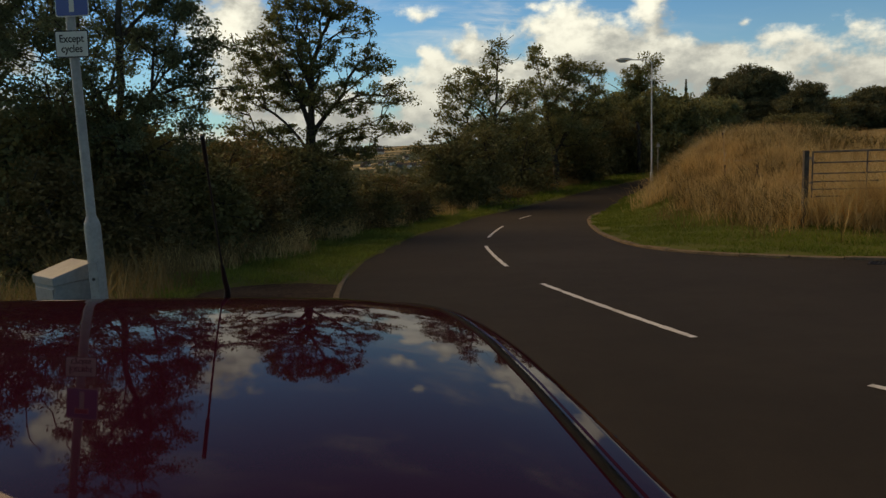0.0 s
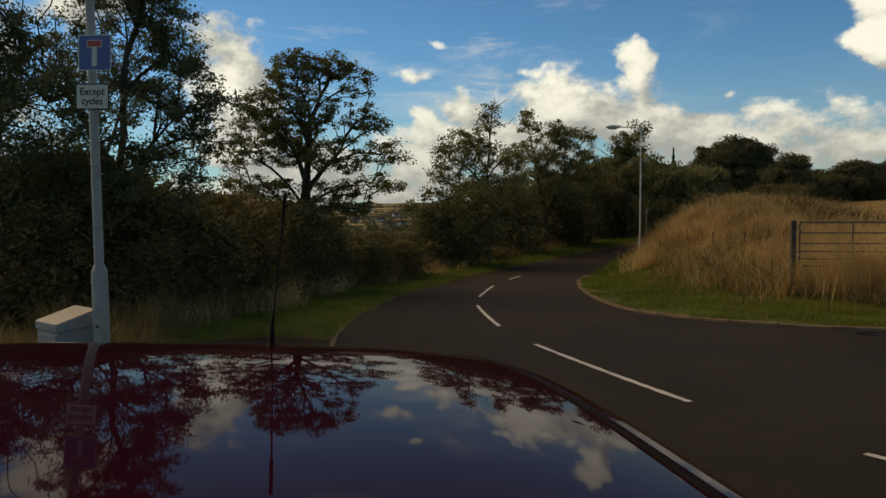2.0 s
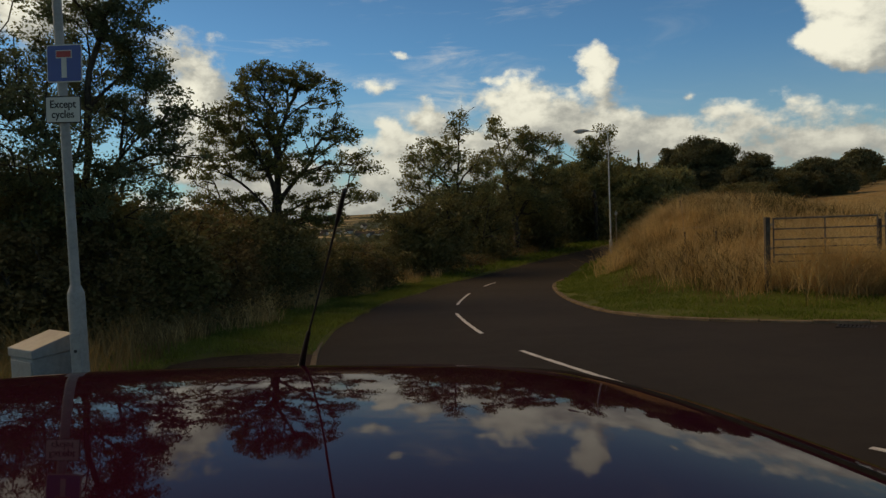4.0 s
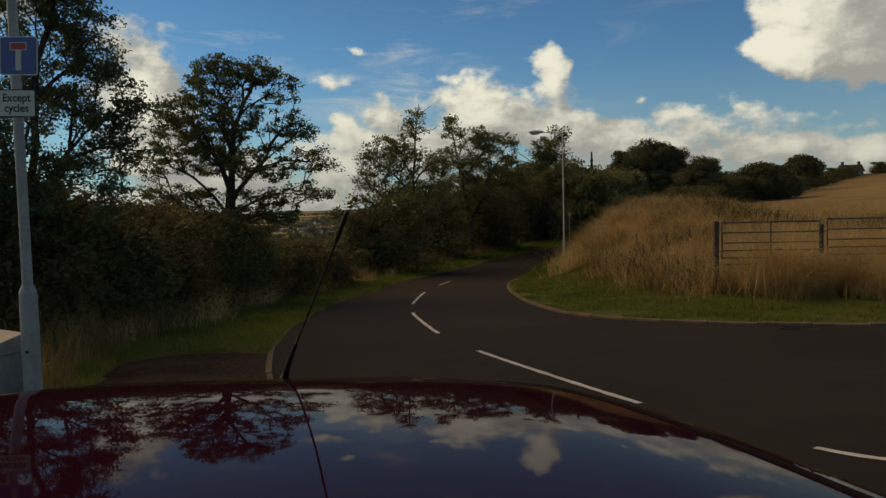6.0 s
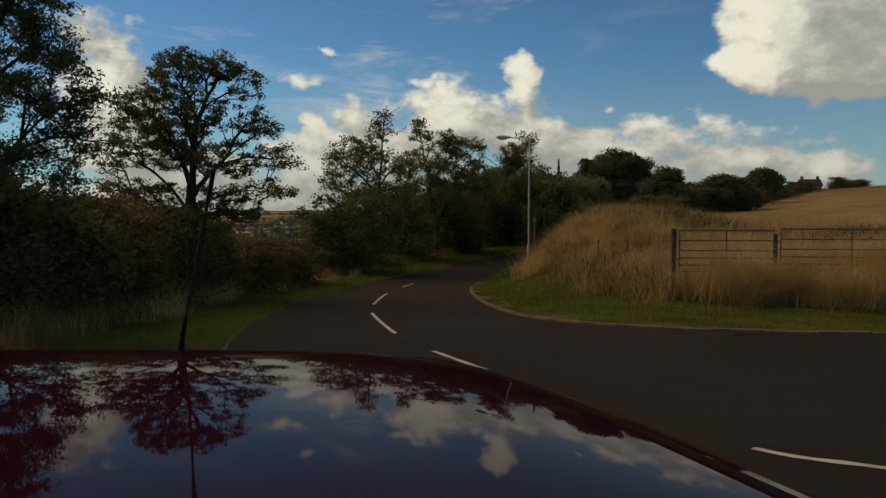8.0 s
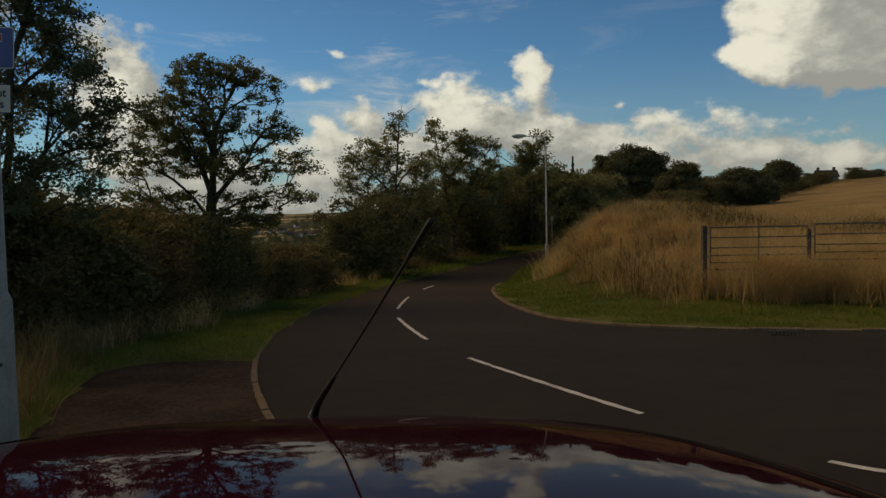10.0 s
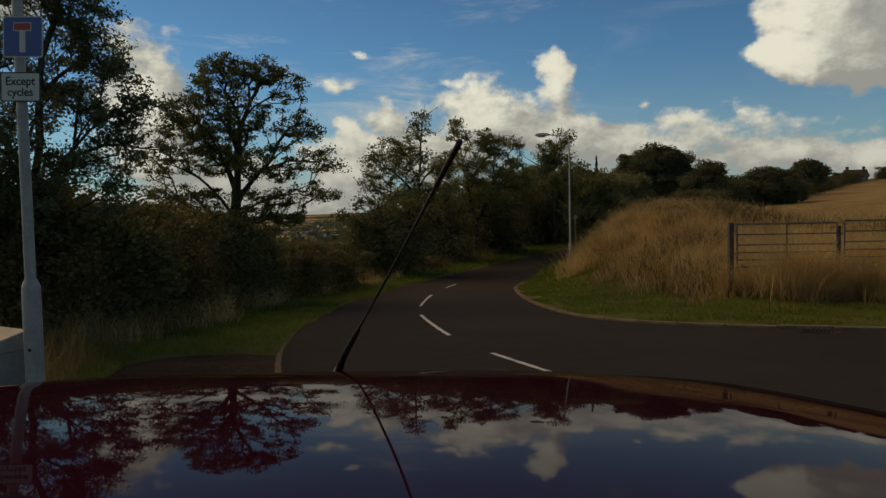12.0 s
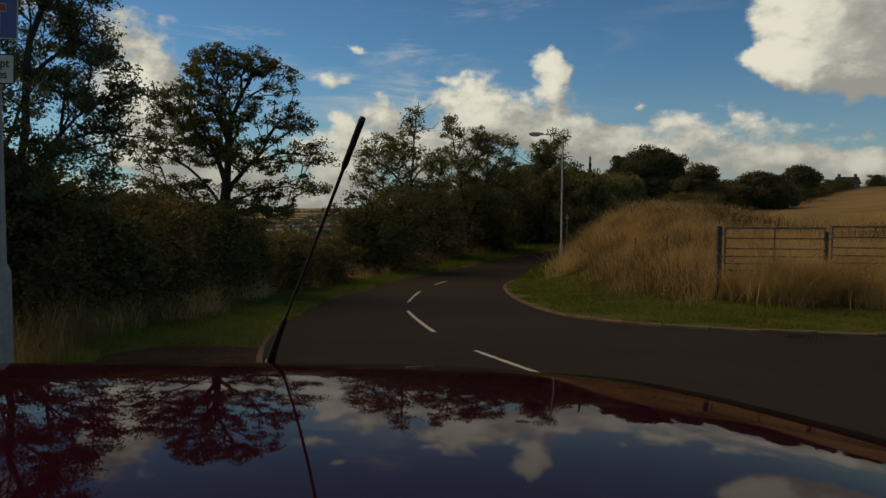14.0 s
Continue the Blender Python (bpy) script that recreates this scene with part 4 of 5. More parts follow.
p = scatter(300000, -9, 3, 5, 40, rg, on_left(-0.4, 3.2))
blades("mown_grass", "green mown grass between road and bushes", p, 0.085, 0.006, DULL_GREEN, rg, 0.5)
p = scatter(60000, 2, 24, 36, 72, rg, on_left(0.1, 4.0))
blades("mown_grass", "green mown verge beside the road beyond the bend", p, 0.16, 0.02, GREEN, rg, 0.5)
p = scatter(130000, -10, 16, 5, 64, rg, on_left(2.4, 5.2))
blades("dry_grass", "fading long grass along the foot of the bushes", p, 0.5, 0.007, SEDGE, rg, 0.4)
p = scatter(26000, -9, 6, 14, 42, rg, lambda x, y: on_left(1.7, 3.3)(x, y) & (np.sin(x * 2.3 + y * 0.9) + np.sin(y * 1.1 - x * 0.7) > 0.0))
blades("dry_grass", "tan seeding grass fringing the mown verge", p, 0.42, 0.008, STRAW, rg, 0.45)
p = scatter(60000, -9, 4, 10, 34, rg, lambda x, y: on_left(2.2, 4.2)(x, y) & (np.sin(x * 1.9 + y * 0.8) + np.sin(y * 1.3 - x * 0.5) > 0.1) & (y > 14.5))
blades("dry_grass", "tufts of tan seeding grass in front of the bushes", p, 0.5, 0.007, STRAW, rg, 0.45)
p = scatter(70000, 4, 22, 10, 44, rg, lambda x, y: on_right(2.9, 6.5)(x, y) & (np.sin(x * 1.3 + y * 0.7) * np.sin(y * 0.9 - x * 0.6) > 0.05))
blades("rough_weeds", "reddish brown dead weeds among the dry grass", p, 0.55, 0.008, WEED, rg, 0.45)


# ---- street furniture ----
def column(name, label, base, neck, top, base_r, shaft_r, top_r, mat=COLUMN):
    """A tapering steel column with a wider base compartment and its door."""
    owner = tagged(empty(name, base), label, "lamp column")
    part("base_compartment", lathe([(base_r * 1.02, -0.3), (base_r, 0.02), (base_r * 0.98, neck - 0.09), (base_r * 0.93, neck - 0.05), (shaft_r * 1.05, neck)], 20), owner, mat=mat)
    part("shaft", lathe([(shaft_r, neck - 0.002), (shaft_r * 0.98, neck + 0.5), (top_r, top), (top_r * 0.6, top + 0.015)], 18), owner, mat=mat)
    door = part("door", box(-base_r * 0.55, -base_r - 0.006, 0.45, base_r * 0.55, -base_r * 0.82, neck - 0.35, 0.004), owner, mat=mat)
    part("door_lock", rod((0, -base_r - 0.010, neck - 0.48), (0, -base_r, neck - 0.48), 0.012), door, mat=TRIM)
    return owner


def plate_rect(w, h, thick, r=0.02, mat=WHITE, y=0.0):
    """A thin plate with rounded corners facing -y."""
    bm = bmesh.new()
    pts = []
    for cx, cz, a0 in ((w / 2 - r, h / 2 - r, 0), (-w / 2 + r, h / 2 - r, 90), (-w / 2 + r, -h / 2 + r, 180), (w / 2 - r, -h / 2 + r, 270)):
        for i in range(6):
            a = radians(a0 + 18 * i)
            pts.append((cx + r * math.cos(a), cz + r * math.sin(a)))
    front, back = [bm.verts.new((x, y - thick, z)) for x, z in pts], [bm.verts.new((x, y, z)) for x, z in pts]
    bm.faces.new(front), bm.faces.new(back[::-1])
    for i in range(len(pts)):
        j = (i + 1) % len(pts)
        bm.faces.new((front[i], back[i], back[j], front[j]))
    bmesh.ops.recalc_face_normals(bm, faces=bm.faces[:])
    return bm


def words(text, height, place, parent, mat):
    curve = bpy.data.curves.new("words", "FONT")
    curve.body, curve.align_x, curve.align_y, curve.size, curve.extrude = text, "CENTER", "CENTER", height, 0.0008
    curve.offset = 0.0012
    tmp = new("words", curve)
    me = bpy.data.meshes.new_from_object(tmp)
    bpy.data.objects.remove(tmp)
    me.materials.clear()
    me.materials.append(mat)
    me.transform(Matrix.Translation(place) @ Matrix.Rotation(radians(90), 4, "X"))
    return part("lettering", me, parent)


POST = (-2.64, 5.70)
post = column("sign_column", "pale grey steel column with a thicker base, carrying road signs", (*POST, plane(POST[1])), 1.45, 4.9, 0.062, 0.036, 0.030)

TURN = Matrix.Rotation(radians(-14), 4, "Z") @ Matrix.Rotation(radians(2.5), 4, "Y")
sign = tagged(empty("no_through_road_sign"), "blue and red no through road sign with white border", "road sign")
sign.matrix_world = Matrix.Translation((POST[0] + 0.05, POST[1] - 0.055, 2.755)) @ TURN
board = part("sign_board", plate_rect(0.285, 0.27, 0.003, 0.018), sign, mat=WHITE)
part("blue_field", plate_rect(0.269, 0.254, 0.002, 0.014, y=-0.0035), board, mat=BLUE)
part("white_stem", plate_rect(0.042, 0.148, 0.0015, 0.001, y=-0.006), board, mat=WHITE).location = (0, 0, -0.028)
part("white_edge", plate_rect(0.128, 0.056, 0.0012, 0.001, y=-0.006), board, mat=WHITE).location = (0, 0, 0.066)
part("red_bar", plate_rect(0.116, 0.044, 0.0015, 0.001, y=-0.0076), board, mat=RED).location = (0, 0, 0.066)
for z in (-0.07, 0.07):
    part("clip", rod((0, 0.003, z - 0.012), (0, 0.003, z + 0.012), 0.043), sign, mat=STEEL).location = (-0.05, 0.045, 0)

plate = tagged(empty("sign_plate"), "white plate reading Except cycles with thin black border", "road sign")
plate.matrix_world = Matrix.Translation((POST[0] + 0.02, POST[1] - 0.055, 2.425)) @ TURN
board = part("plate_board", plate_rect(0.289, 0.196, 0.003, 0.014), plate, mat=INK)
part("plate_face", plate_rect(0.271, 0.178, 0.0012, 0.010, y=-0.0035), board, mat=WHITE)
words("Except", 0.078, (0, -0.0062, 0.036), board, INK)
words("cycles", 0.078, (0, -0.0062, -0.036), board, INK)
part("clip", rod((0, 0.003, -0.012), (0, 0.003, 0.012), 0.043), plate, mat=STEEL).location = (-0.02, 0.048, 0)

cab = tagged(empty("roadside_cabinet", (-2.975, 5.831, plane(5.831) + 0.05)), "pale grey metal roadside cabinet with a sloping lid", "cabinet")
cab.rotation_euler = (0, 0, radians(-40))
part("body", box(-0.18, -0.15, -0.14, 0.18, 0.15, 0.90, 0.008), cab, mat=CABINET)
bm = box(-0.192, -0.162, 0.885, 0.192, 0.162, 0.955, 0.010)
for v in bm.verts:
    if v.co.y > 0:
        v.co.z += 0.085 if v.co.z > 0.92 else 0.02
part("lid", bm, cab, mat=CABINET)
door = part("door", box(-0.16, -0.158, 0.08, 0.16, -0.150, 0.86, 0.003), cab, mat=CABINET)
part("door_handle", box(0.10, -0.170, 0.45, 0.13, -0.158, 0.60, 0.004), door, mat=TRIM)

lamp = column("street_lamp", "tall slim grey street lamp with a lantern on a short arm", (13.45, 46.0, plane(46.0) + 0.1), 1.35, 8.05, 0.10, 0.055, 0.036, SUNLIT_LAMP_STEEL)
lamp["category"] = "street lamp"
arm = bmesh.new()
pts = spline([(0, 0, 7.9), (-0.1, 0, 8.15), (-0.5, 0, 8.22), (-1.25, 0, 8.25)], 0.12)
for a, b in zip(pts, pts[1:]):
    rod(a, b, 0.03, 0.03, 8, arm)
part("arm", arm, lamp, mat=SUNLIT_LAMP_STEEL)
head = part("lantern", plate_rect(0.2, 0.2, 0.1), lamp, mat=SUNLIT_LAMP_STEEL)
bm = bmesh.new()
bmesh.ops.create_uvsphere(bm, u_segments=20, v_segments=10, radius=1)
for v in bm.verts:
    v.co = Vector((-1.72 + v.co.x * 0.52, v.co.y * 0.17, 8.26 + v.co.z * (0.13 if v.co.z > 0 else 0.08)))
head.data = from_bm(bm, SUNLIT_LAMP_STEEL)
smooth(head.data)
bm = bmesh.new()
bmesh.ops.create_uvsphere(bm, u_segments=16, v_segments=8, radius=1)
for v in bm.verts:
    v.co = Vector((-1.80 + v.co.x * 0.34, v.co.y * 0.13, 8.20 + v.co.z * 0.10))
part("lens", from_bm(bm, LENS), head, "clear lantern bowl")

tiny = tagged(empty("small_sign", (14.6, 48.5, plane(48.5) + 0.25)), "small pale sign on a thin post behind the street lamp", "road sign")
part("post", rod((0, 0, -0.2), (0, 0, 3.0), 0.03), tiny, mat=STEEL)
part("sign_board", plate_rect(0.22, 0.22, 0.01, 0.02), tiny, mat=STEEL).location = (0, -0.035, 2.8)


def gully():
    x0, y0 = 7.5, 12.0
    m = Matrix.Translation((x0, y0, plane(y0) + 0.004)) @ Matrix.Rotation(radians(-38), 4, "Z") @ Matrix.Rotation(math.atan(SLOPE) * 0.6, 4, "X")
    owner = tagged(empty("drain_grate"), "dark cast iron drain grate beside the kerb", "drain grate")
    owner.matrix_world = m
    for a, b, c, d in ((-0.3, -0.2, 0.3, -0.16), (-0.3, 0.16, 0.3, 0.2), (-0.3, -0.16, -0.26, 0.16), (0.26, -0.16, 0.3, 0.16)):
        part("frame_bar", box(a, b, -0.03, c, d, 0.006, 0.002), owner, mat=IRON)
    for i in range(8):
        part("bar", box(-0.235 + i * 0.062, -0.16, -0.025, -0.205 + i * 0.062, 0.16, 0.004), owner, mat=IRON)
    # Black slab close under the bars, painted as the shade down in the drain.
    part("pit", box(-0.26, -0.16, -0.04, 0.26, 0.16, -0.03), owner, mat=BLACK)


gully()


# ---- field gate and fence ----
def land(x, y):
    return float(terrain(np.array([x]), np.array([y]))[0][0])


def field_gate(a, b, top, label):
    """A tubular five-bar gate between two points."""
    a, b = Vector(a), Vector(b)
    owner = tagged(empty("field_gate", (a.x, a.y, 0)), label, "gate", "field gates")
    d = b - a
    u = d.normalized()
    length = d.length

    def at(s, z):
        return u * s + Vector((0, 0, z))

    for z in (0.0, -0.24, -0.48, -0.66, -0.83, -0.99):
        part("bar", rod(at(0.05, top + z), at(length - 0.05, top + z), 0.016 if z else 0.021, sides=10), owner, mat=GATE_STEEL)
    for s in (0.05, length * 0.5, length - 0.05):
        part("upright", rod(at(s, top + 0.02), at(s, top - 1.01), 0.017, sides=10), owner, mat=GATE_STEEL)
    return owner


def gate_post(x, y, top, w, label):
    owner = tagged(empty("gate_post", (x, y, land(x, y) - 0.3)), label, "post", "gate posts")
    h = top - (land(x, y) - 0.3)
    bm = box(-w / 2, -w / 2, 0, w / 2, w / 2, h, 0.012)
    part("post", bm, owner, mat=WOOD)
    for z in (h - 0.2, h - 0.75):
        part("hinge", box(w / 2 - 0.01, -0.03, z, w / 2 + 0.09, 0.03, z + 0.05, 0.005), owner, mat=STEEL)


field_gate((8.34, 16.36, 0), (10.60, 15.86, 0), 1.12, "galvanised tubular field gate in dry grass")
field_gate((10.66, 15.84, 0), (13.9, 15.0, 0), 1.16, "galvanised tubular field gate, closed, in dry grass")
gate_post(8.26, 16.4, 1.16, 0.11, "squat dark timber gate post")
gate_post(10.63, 15.93, 1.04, 0.08, "squat dark timber gate post between the gates")
gate_post(14.05, 14.95, 1.2, 0.15, "squat dark timber gate post")


STAKES = [(10.9, 24.9), (10.55, 26.9), (12.3, 31.5)]
for n, (x, y) in enumerate(STAKES):
    z = land(x, y)
    stake = tagged(new("fence_stake", from_bm(rod((0, 0, 0), (0.04 * math.sin(n * 2.2), 0.03, 1.08), 0.038, 0.034, 9), OLDWOOD)), "thin weathered timber fence stake in tall grass", "fence stake", "fence stakes")
    stake.location = (x, y, z - 0.48)
for h in (0.45, 0.75):
    bm = bmesh.new()
    for (x0, y0), (x1, y1) in zip(STAKES, STAKES[1:]):
        rod((x0, y0, land(x0, y0) + h), (x1, y1, land(x1, y1) + h), 0.004, sides=5, bm=bm)
    tagged(new("fence_wire", from_bm(bm, STEEL)), "strand of plain fence wire along the stakes", "fence wire", "fence wires")


# ---- far buildings ----
def house(base, w, d, eaves, ridge, wall, roof, label, chimneys=(), turn=0.0, windows=3):
    owner = tagged(empty("house", base), label, "house")
    owner.rotation_euler = (0, 0, turn)
    part("wall", solid([(-w, -d, -1.5), (w, -d, -1.5), (w, d, -1.5), (-w, d, -1.5), (-w, -d, eaves), (w, -d, eaves), (w, d, eaves), (-w, d, eaves), (-w, 0, ridge), (w, 0, ridge)],
                       [(0, 1, 5, 4), (1, 2, 6, 9, 5), (2, 3, 7, 6), (3, 0, 4, 8, 7)], wall), owner)
    e, t = 0.35, 0.18
    k = (ridge - eaves) / d
    rf = part("roof", solid([(-w - e, -d - e, eaves - e * k), (w + e, -d - e, eaves - e * k), (w + e, 0, ridge), (-w - e, 0, ridge), (w + e, d + e, eaves - e * k), (-w - e, d + e, eaves - e * k),
                             (-w - e, -d - e, eaves - e * k + t), (w + e, -d - e, eaves - e * k + t), (w + e, 0, ridge + t), (-w - e, 0, ridge + t), (w + e, d + e, eaves - e * k + t), (-w - e, d + e, eaves - e * k + t)],
                            [(6, 7, 8, 9), (9, 8, 10, 11), (0, 3, 2, 1), (3, 5, 4, 2), (0, 1, 7, 6), (5, 11, 10, 4), (1, 2, 8, 7), (2, 4, 10, 8), (0, 6, 9, 3), (3, 9, 11, 5)], roof), owner)
    for x in chimneys:
        c = part("chimney", box(x - 0.35, -0.3, ridge - 0.6, x + 0.35, 0.3, ridge + 1.0, 0.03), rf, mat=wall)
    for i in range(windows):
        x = -w + (i + 0.5) * 2 * w / windows
        win = part("window", box(x - 0.45, -d - 0.04, eaves * 0.35, x + 0.45, -d + 0.05, eaves * 0.35 + 1.2), owner, mat=WHITE)
        part("pane", box(x - 0.38, -d - 0.05, eaves * 0.35 + 0.07, x + 0.38, -d - 0.042, eaves * 0.35 + 1.13), win, mat=PANE)
    return owner


house((140.0, 190.0, land(140.0, 190.0) - 0.4), 2.6, 2.2, 1.8, 3.5, STONE, SLATE, "dark stone farmhouse with two chimneys on the field crest", (-2.1, 2.1), radians(-20))
house((134.0, 192.0, land(134.0, 192.0) - 0.2), 2.2, 2.0, 1.0, 2.2, RENDERED, SLATE, "low pale outbuilding beside the farmhouse", (), radians(-20), 1)
rt = np.random.default_rng(91)
for n in range(40):
    dist = rt.uniform(520, 1600)
    az = radians(rt.uniform(-24, 2) if n % 2 else rt.uniform(-3, 5))
    x, y = dist * math.sin(az), dist * math.cos(az)
    s = rt.uniform(3.5, 8)
    house((x, y, land(x, y)), s, rt.uniform(4, 7), rt.uniform(4, 6), rt.uniform(6.5, 9), RENDERED if n % 3 else STONE, SLATE, "distant pale house in the valley town" if n % 3 else "distant stone house in the valley town", (), rt.uniform(-0.6, 0.6), 3)

for n in range(14):
    dist, az = rt.uniform(1900, 2900), radians(rt.uniform(-10, 4))
    x, y = dist * math.sin(az), dist * math.cos(az)
    house((x, y, land(x, y)), rt.uniform(10, 26), rt.uniform(8, 12), rt.uniform(7, 11), rt.uniform(13, 17), RENDERED, SLATE if n % 3 else RENDERED, "long pale building far across the valley", (), rt.uniform(-0.5, 0.5), 4)


# ---- car ----
CX = -0.45
EDGE_Y = [-0.85, -0.4, 0.0, 0.5, 0.7, 0.9, 1.05, 1.2, 1.3, 1.44, 1.52, 1.70]
EDGE_W = [0.57, 0.625, 0.645, 0.645, 0.64, 0.628, 0.61, 0.578, 0.552, 0.50, 0.463, 0.45]
FRONT, BACK = 1.63, -0.85


NARROW = 0.914


def edge_width(y):
    return float(np.interp(y, EDGE_Y, EDGE_W))


def half_width(y):
    return NARROW * edge_width(y)


def front_edge(w):
    w = w / NARROW
    return FRONT - 0.13 * w - 0.30 * w * w


def roof_height(y, w):
    """The roof falls forward, leans with the cambered lay-by and turns down a little at its rim."""
    if y > 1.25:
        z = 1.3045 - 0.06 * (y - 1.25) - 0.11 * (y - 1.25) ** 2
    elif y > 0.2:
        z = 1.3045 - 0.06 * (y - 1.25) - 0.012 * (y - 1.25) ** 2
    else:
        z = 1.3543 - 0.035 * (y - 0.2) - 0.12 * (y - 0.2) ** 2
    lean = 0.0127 * (w / 0.55) ** 2 - 0.0531 * max(0.0, y - 0.6) ** 2 + 0.0118 * max(0.0, 1 - (0.645 - abs(w)) / 0.24) ** 2 - 0.0544 * w - 0.0075 * (y - 1)
    rim = max(0.0, 1 - (half_width(y) - abs(w)) / 0.22)
    nose = max(0.0, 1 - (front_edge(w) - y) / 0.22)
    rise = min(1.0, max(0.0, (1.5 - y) / 0.5))
    return z + lean + 0.0228 + 0.016 * rise * rise * (3 - 2 * rise) - 0.0202 * (w / 0.55) ** 2 - 0.017 * rim * rim - 0.006 * nose * nose


car = tagged(empty("car", (CX, 1.0, plane(1.0))), "parked dark red hatchback with a glossy roof and whip aerial", "car")
ORIGIN = Vector(car.location)
car.location, car.rotation_euler = (CX - 0.025, 1.259, plane(1.259)), (0, 0, 0.114)


def car_mesh(verts, faces, mat, soft=True):
    me = solid([Vector(v) - ORIGIN for v in verts], faces, mat)
    return smooth(me) if soft else me


def over(x, y, h):
    """A place at a height over the sloping road."""
    return (x, y, plane(y) + h)


def roof_panel():
    nu, nv = 40, 60
    verts, faces = [], []
    for j in range(nv + 1):
        t = j / nv
        t = 1 - (1 - t) ** 1.5
        for i in range(nu + 1):
            u = -1 + 2 * i / nu
            u = math.copysign(1 - (1 - abs(u)) ** 1.4, u)
            w = u * half_width(BACK + t * (1.53 - BACK))
            y = BACK + t * (front_edge(w) - BACK)
            verts.append((CX + w, y, roof_height(y, w)))
    for j in range(nv):
        for i in range(nu):
            a = j * (nu + 1) + i
            faces.append((a, a + 1, a + nu + 2, a + nu + 1))
    # turned-down rim all round
    ring = [i for i in range(nu + 1)] + [j * (nu + 1) + nu for j in range(1, nv + 1)] + [nv * (nu + 1) + i for i in range(nu - 1, -1, -1)] + [j * (nu + 1) for j in range(nv - 1, 0, -1)]
    start = len(verts)
    for level, (out, down) in enumerate(((0.006, 0.006), (0.010, 0.045))):
        for k in ring:
            x, y, z = verts[k]
            dx, dy = x - CX, y - 0.4
            verts.append((x + out * dx / 0.6, y + out * dy / 1.2, z - down))
    n = len(ring)
    for i in range(n):
        j = (i + 1) % n
        faces.append((ring[j], ring[i], start + i, start + j))
        faces.append((start + j, start + i, start + n + i, start + n + j))
    return car_mesh(verts, faces, PAINT)


roof = part("roof", roof_panel(), car, "glossy dark red roof panel")


def side_strip(side, inner, width, up, mat, y0=-0.8, y1=1.47, fall=0.0):
    """A moulding laid along one side of the roof."""
    verts, faces = [], []
    n = 50
    for i in range(n + 1):
        y = y0 + (y1 - y0) * i / n
        for k, (o, h) in enumerate(((0, -0.004), (0.002, up), (width - 0.002, up - fall), (width, -0.006 - fall))):
            w = (half_width(y) - inner + o) * side
            verts.append((CX + w, y, roof_height(y, w) + h))
    for i in range(n):
        for k in range(3):
            a = 4 * i + k
            q = (a, a + 1, a + 5, a + 4)
            faces.append(q if side < 0 else q[::-1])
    return car_mesh(verts, faces, mat)


for side in (-1, 1):
    part("roof_moulding", side_strip(side, 0.040, 0.011, 0.003, RUBBER), roof, "black rubber roof moulding")
    part("roof_rail", side_strip(side, 0.026, 0.030, 0.001, PAINT, fall=0.010), roof, "raised painted roof edge")

# shell below the windows
STATIONS = [(-1.10, 0.36, 0.62, 0.62), (-1.05, 0.28, 0.84, 0.72), (-0.85, 0.22, 0.93, 0.79), (-0.3, 0.18, 0.94, 0.82), (0.6, 0.18, 0.93, 0.83), (1.5, 0.18, 0.92, 0.83), (2.1, 0.19, 0.90, 0.81), (2.6, 0.20, 0.82, 0.77), (2.88, 0.26, 0.70, 0.70), (2.98, 0.34, 0.60, 0.60)]
verts, faces = [], []
N = 28
for y, lo, hi, hw in STATIONS:
    for i in range(N):
        a = 2 * math.pi * i / N
        c, s = math.cos(a), math.sin(a)
        verts.append(over(CX + hw * math.copysign(abs(c) ** 0.35, c), y, (lo + hi) / 2 + (hi - lo) / 2 * math.copysign(abs(s) ** 0.45, s)))
for j in range(len(STATIONS) - 1):
    for i in range(N):
        a, b = j * N + i, j * N + (i + 1) % N
        faces.append((a, a + N, b + N, b)[::-1])
faces += [tuple(range(N)), tuple(range((len(STATIONS) - 1) * N, len(STATIONS) * N))[::-1]]
part("body", car_mesh(verts, faces, PAINT), car)


def panel(corners, mat, n=8, bow=0.02):
    """A slightly bowed pane from four corners."""
    a, b, c, d = map(Vector, corners)
    nrm = (b - a).cross(d - a).normalized()
    v, f = [], []
    for j in range(n + 1):
        for i in range(n + 1):
            s, t = i / n, j / n
            p = a.lerp(b, s).lerp(d.lerp(c, s), t) + nrm * bow * 16 * s * (1 - s) * t * (1 - t)
            v.append(p)
    for j in range(n):
        for i in range(n):
            k = j * (n + 1) + i
            f.append((k, k + 1, k + n + 2, k + n + 1))
    return car_mesh(v, f, mat)


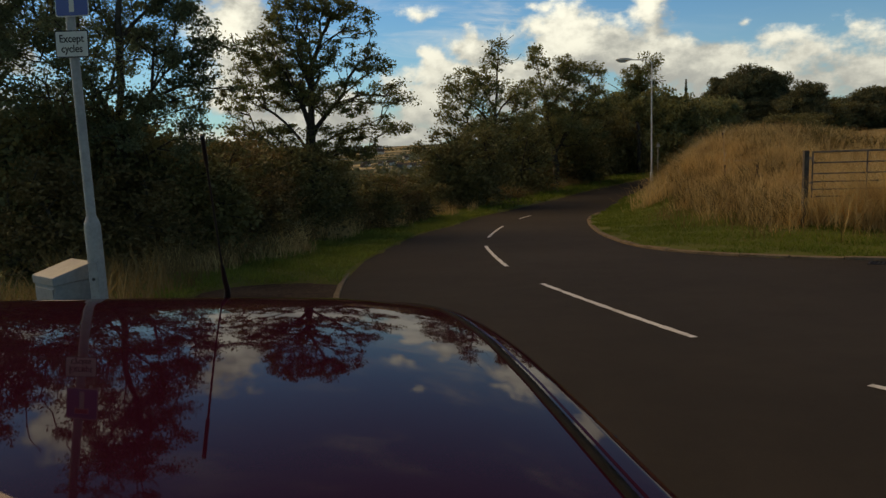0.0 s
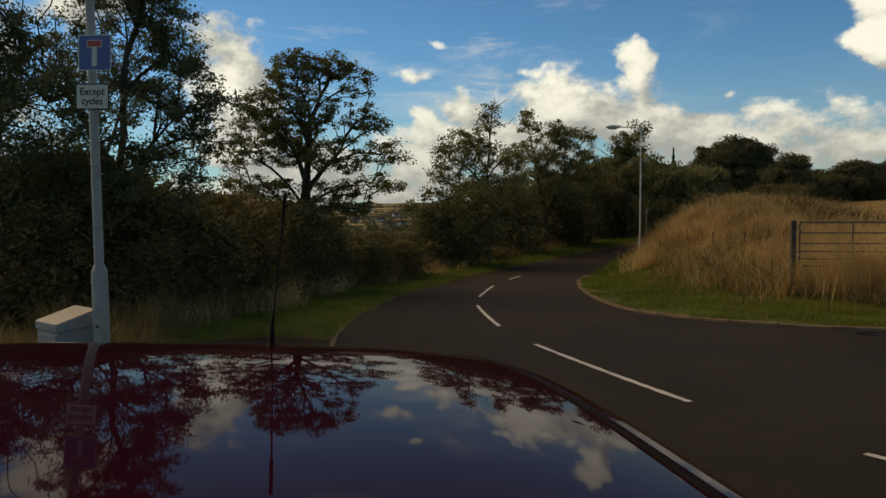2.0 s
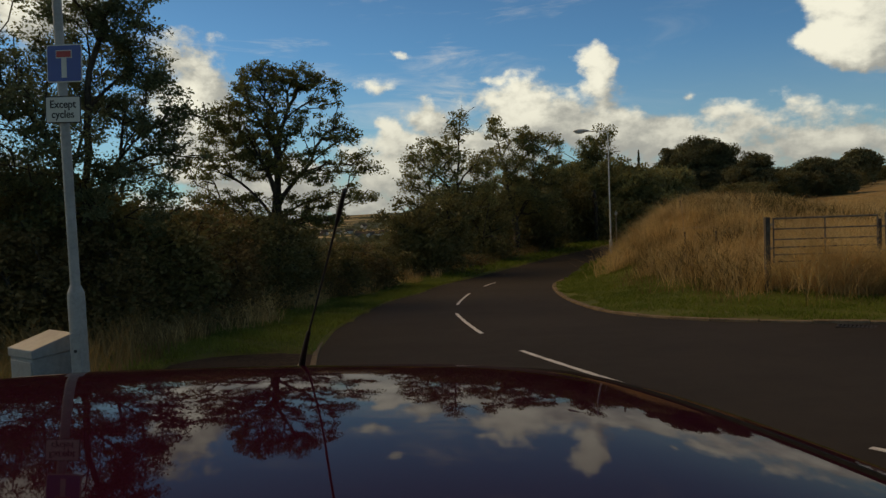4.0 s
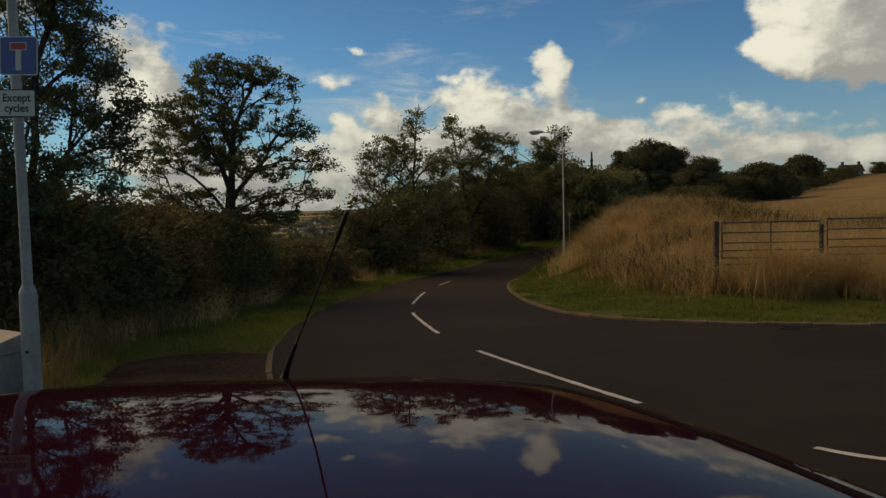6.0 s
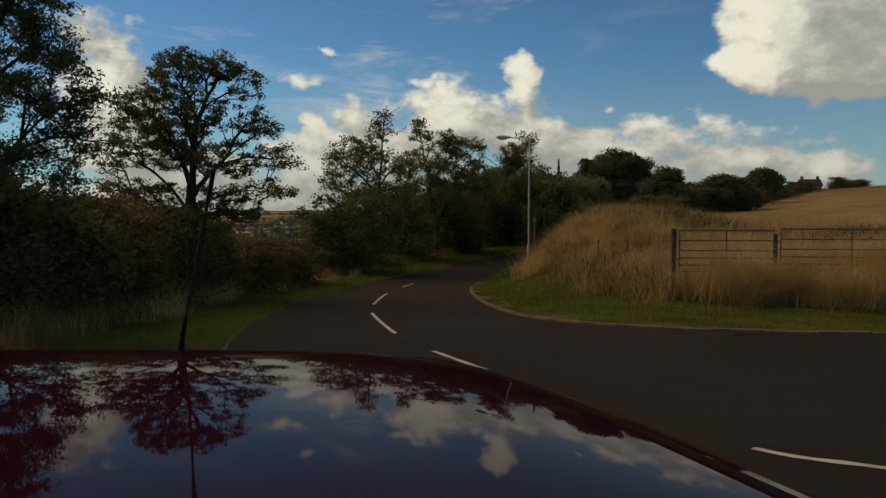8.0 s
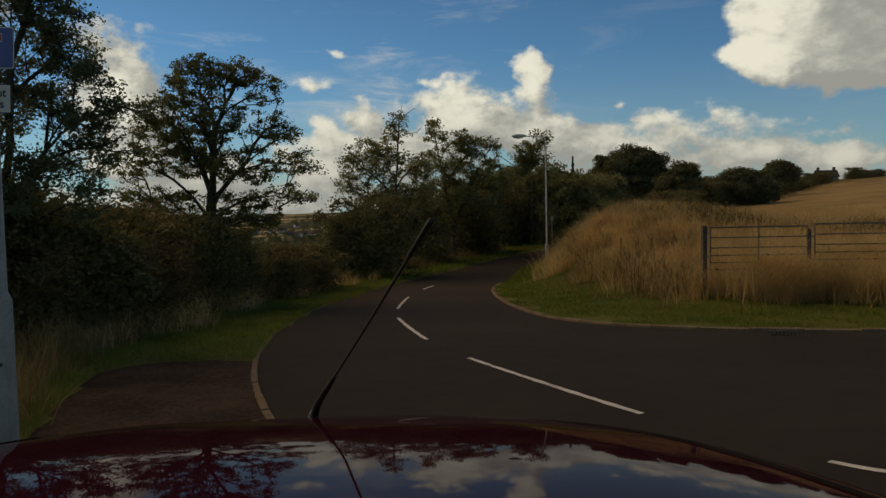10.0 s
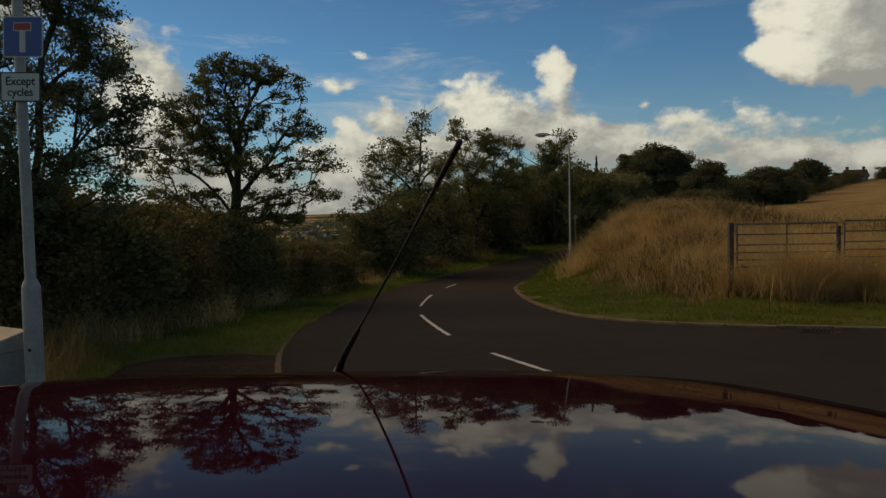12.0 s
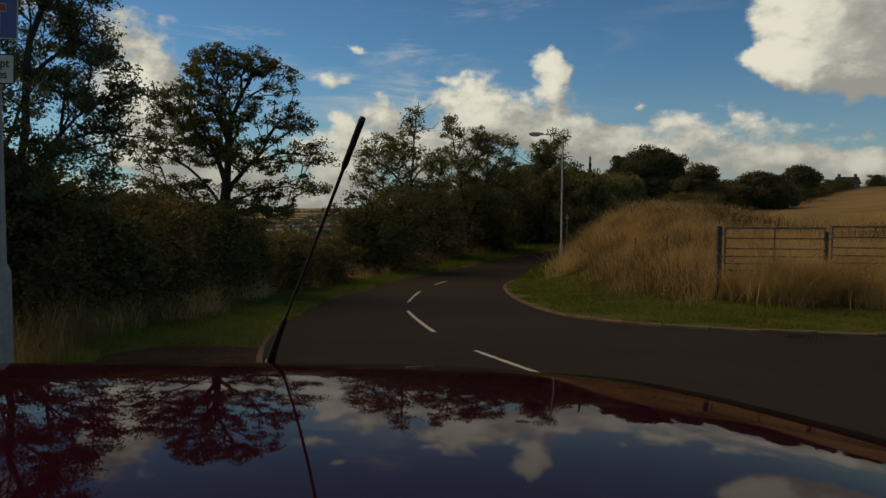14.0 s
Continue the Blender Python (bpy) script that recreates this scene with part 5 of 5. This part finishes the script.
fl, fr = [(CX + w, front_edge(w) - 0.02, roof_height(front_edge(w) - 0.02, w) - 0.03) for w in (-0.41, 0.41)]
bl, br = [(CX + w, -0.83, roof_height(-0.83, w) - 0.03) for w in (-0.5, 0.5)]
part("windscreen", panel((over(CX - 0.62, 2.12, 0.90), over(CX + 0.62, 2.12, 0.90), fr, fl), GLASS), car, "dark windscreen glass")
part("rear_window", panel((over(CX + 0.62, -1.0, 0.90), over(CX - 0.62, -1.0, 0.90), bl, br), GLASS), car, "dark rear window glass")
for side in (-1, 1):
    def pt(y, h, w):
        return over(CX + side * w, y, h)

    def rf_pt(y, drop=0.045):
        w = half_width(y) - 0.01
        return (CX + side * w, y, roof_height(y, w) - drop)

    order = (lambda q: q) if side > 0 else (lambda q: (q[1], q[0], q[3], q[2]))
    part("side_window", panel(order((pt(0.40, 0.90, 0.77), pt(1.85, 0.90, 0.72), rf_pt(1.38), rf_pt(0.40))), GLASS, bow=0.01), car, "dark side window glass")
    part("side_window", panel(order((pt(-0.70, 0.90, 0.75), pt(0.34, 0.90, 0.77), rf_pt(0.34), rf_pt(-0.55))), GLASS, bow=0.01), car, "dark side window glass")
    for name, a, b, r in (("front_pillar", pt(2.02, 0.88, 0.66), rf_pt(1.42, 0.03), 0.035), ("middle_pillar", pt(0.37, 0.88, 0.765), rf_pt(0.37, 0.03), 0.035), ("rear_pillar", pt(-0.86, 0.88, 0.70), rf_pt(-0.72, 0.03), 0.07)):
        bm = rod(Vector(a) - ORIGIN, Vector(b) - ORIGIN, r, r * 0.85, 12)
        part(name, smooth(from_bm(bm, PAINT)), car)
    part("sill_trim", car_mesh(*[([over(CX + side * x, y, h) for y in (-0.5, 1.9) for x, h in ((0.80, 0.22), (0.845, 0.25), (0.845, 0.33), (0.80, 0.36))]), [(0, 1, 5, 4), (1, 2, 6, 5), (2, 3, 7, 6)]], TRIM), car)
    part("door_handle", from_bm(box(side * 0.83 - 0.02, 0.55 - 1.0, 0.72, side * 0.83 + 0.02, 0.72 - 1.0, 0.76, 0.01), TRIM), car)
    mirror = part("door_mirror", lathe([(0.02, -0.11), (0.075, -0.09), (0.085, 0.0), (0.07, 0.09), (0.02, 0.11)], 16), car, "black door mirror", TRIM)
    mirror.matrix_local = Matrix.Translation((side * 0.83, 1.80 - 1.0, 0.74)) @ Matrix.Rotation(radians(90), 4, "Y")
    part("headlight", from_bm(box(side * 0.52 - 0.15, 2.86 - 1.0, 0.52, side * 0.52 + 0.12, 2.93 - 1.0, 0.66, 0.03), LENS), car, "clear headlight")
    part("tail_light", from_bm(box(side * 0.60 - 0.07, -1.10 - 1.0, 0.52, side * 0.60 + 0.07, -1.02 - 1.0, 0.82, 0.02), REDLENS), car, "red tail light")
    for y in (-0.45, 2.15):
        wheel = part("wheel", lathe([(0.19, -0.02), (0.20, 0.0), (0.19, 0.02)], 24), car, mat=TRIM)
        wheel.matrix_local = Matrix.Translation((side * 0.74, y - 1.0, plane(y) - plane(1.0) + 0.285)) @ Matrix.Rotation(radians(90), 4, "Y")
        part("tyre", smooth(from_bm(lathe([(0.19, -0.08), (0.265, -0.088), (0.283, -0.06), (0.287, 0.0), (0.283, 0.06), (0.265, 0.088), (0.19, 0.08)], 32), BLACK)), wheel)
        part("rim", from_bm(lathe([(0.03, -0.09), (0.17, -0.075), (0.19, -0.07), (0.19, 0.07), (0.17, 0.075), (0.03, 0.09)], 24), CHROME), wheel)

# aerial: rubber foot, flexible spring, thin whip and thick tip
base, tip = Vector((CX + 0.052, 1.585, roof_height(1.585, 0.052) - 0.001)), Vector((CX + 0.143, 0.975, 1.624))
aer = part("aerial", smooth(car_mesh([], [], BLACK)), car, "black raked whip aerial")
line = spline([base, base + Vector((0.006, -0.022, 0.032)), base.lerp(tip, 0.20) + Vector((0, 0, 0.012)), base.lerp(tip, 0.6) + Vector((0, 0, 0.004)), tip], 0.012)
total = sum((b - a).length for a, b in zip(line, line[1:]))
bm, run, last = bmesh.new(), 0.0, None
for n, p in enumerate(line):
    s = run / total
    r = 0.0085 - 0.02 * s if s < 0.06 else 0.0070 - 0.012 * (s - 0.06) if s < 0.27 else 0.0021 if s < 0.88 else 0.0037
    d = (line[min(n + 1, len(line) - 1)] - line[max(n - 1, 0)]).normalized()
    u = d.cross(Vector((1, 0, 0))).normalized()
    w = d.cross(u)
    ring = [bm.verts.new(p - ORIGIN + r * (math.cos(k * math.pi / 5) * u + math.sin(k * math.pi / 5) * w)) for k in range(10)]
    if last:
        for k in range(10):
            bm.faces.new((last[k], last[(k + 1) % 10], ring[(k + 1) % 10], ring[k]))
    else:
        bm.faces.new(ring[::-1])
    last = ring
    if n + 1 < len(line):
        run += (line[n + 1] - p).length
bm.faces.new(last)
bmesh.ops.recalc_face_normals(bm, faces=bm.faces[:])
aer.data = smooth(from_bm(bm, BLACK))
part("aerial_foot", smooth(from_bm(lathe([(0.013, 0), (0.012, 0.004), (0.009, 0.010), (0.006, 0.016)], 20), BLACK)), aer).location = base - ORIGIN
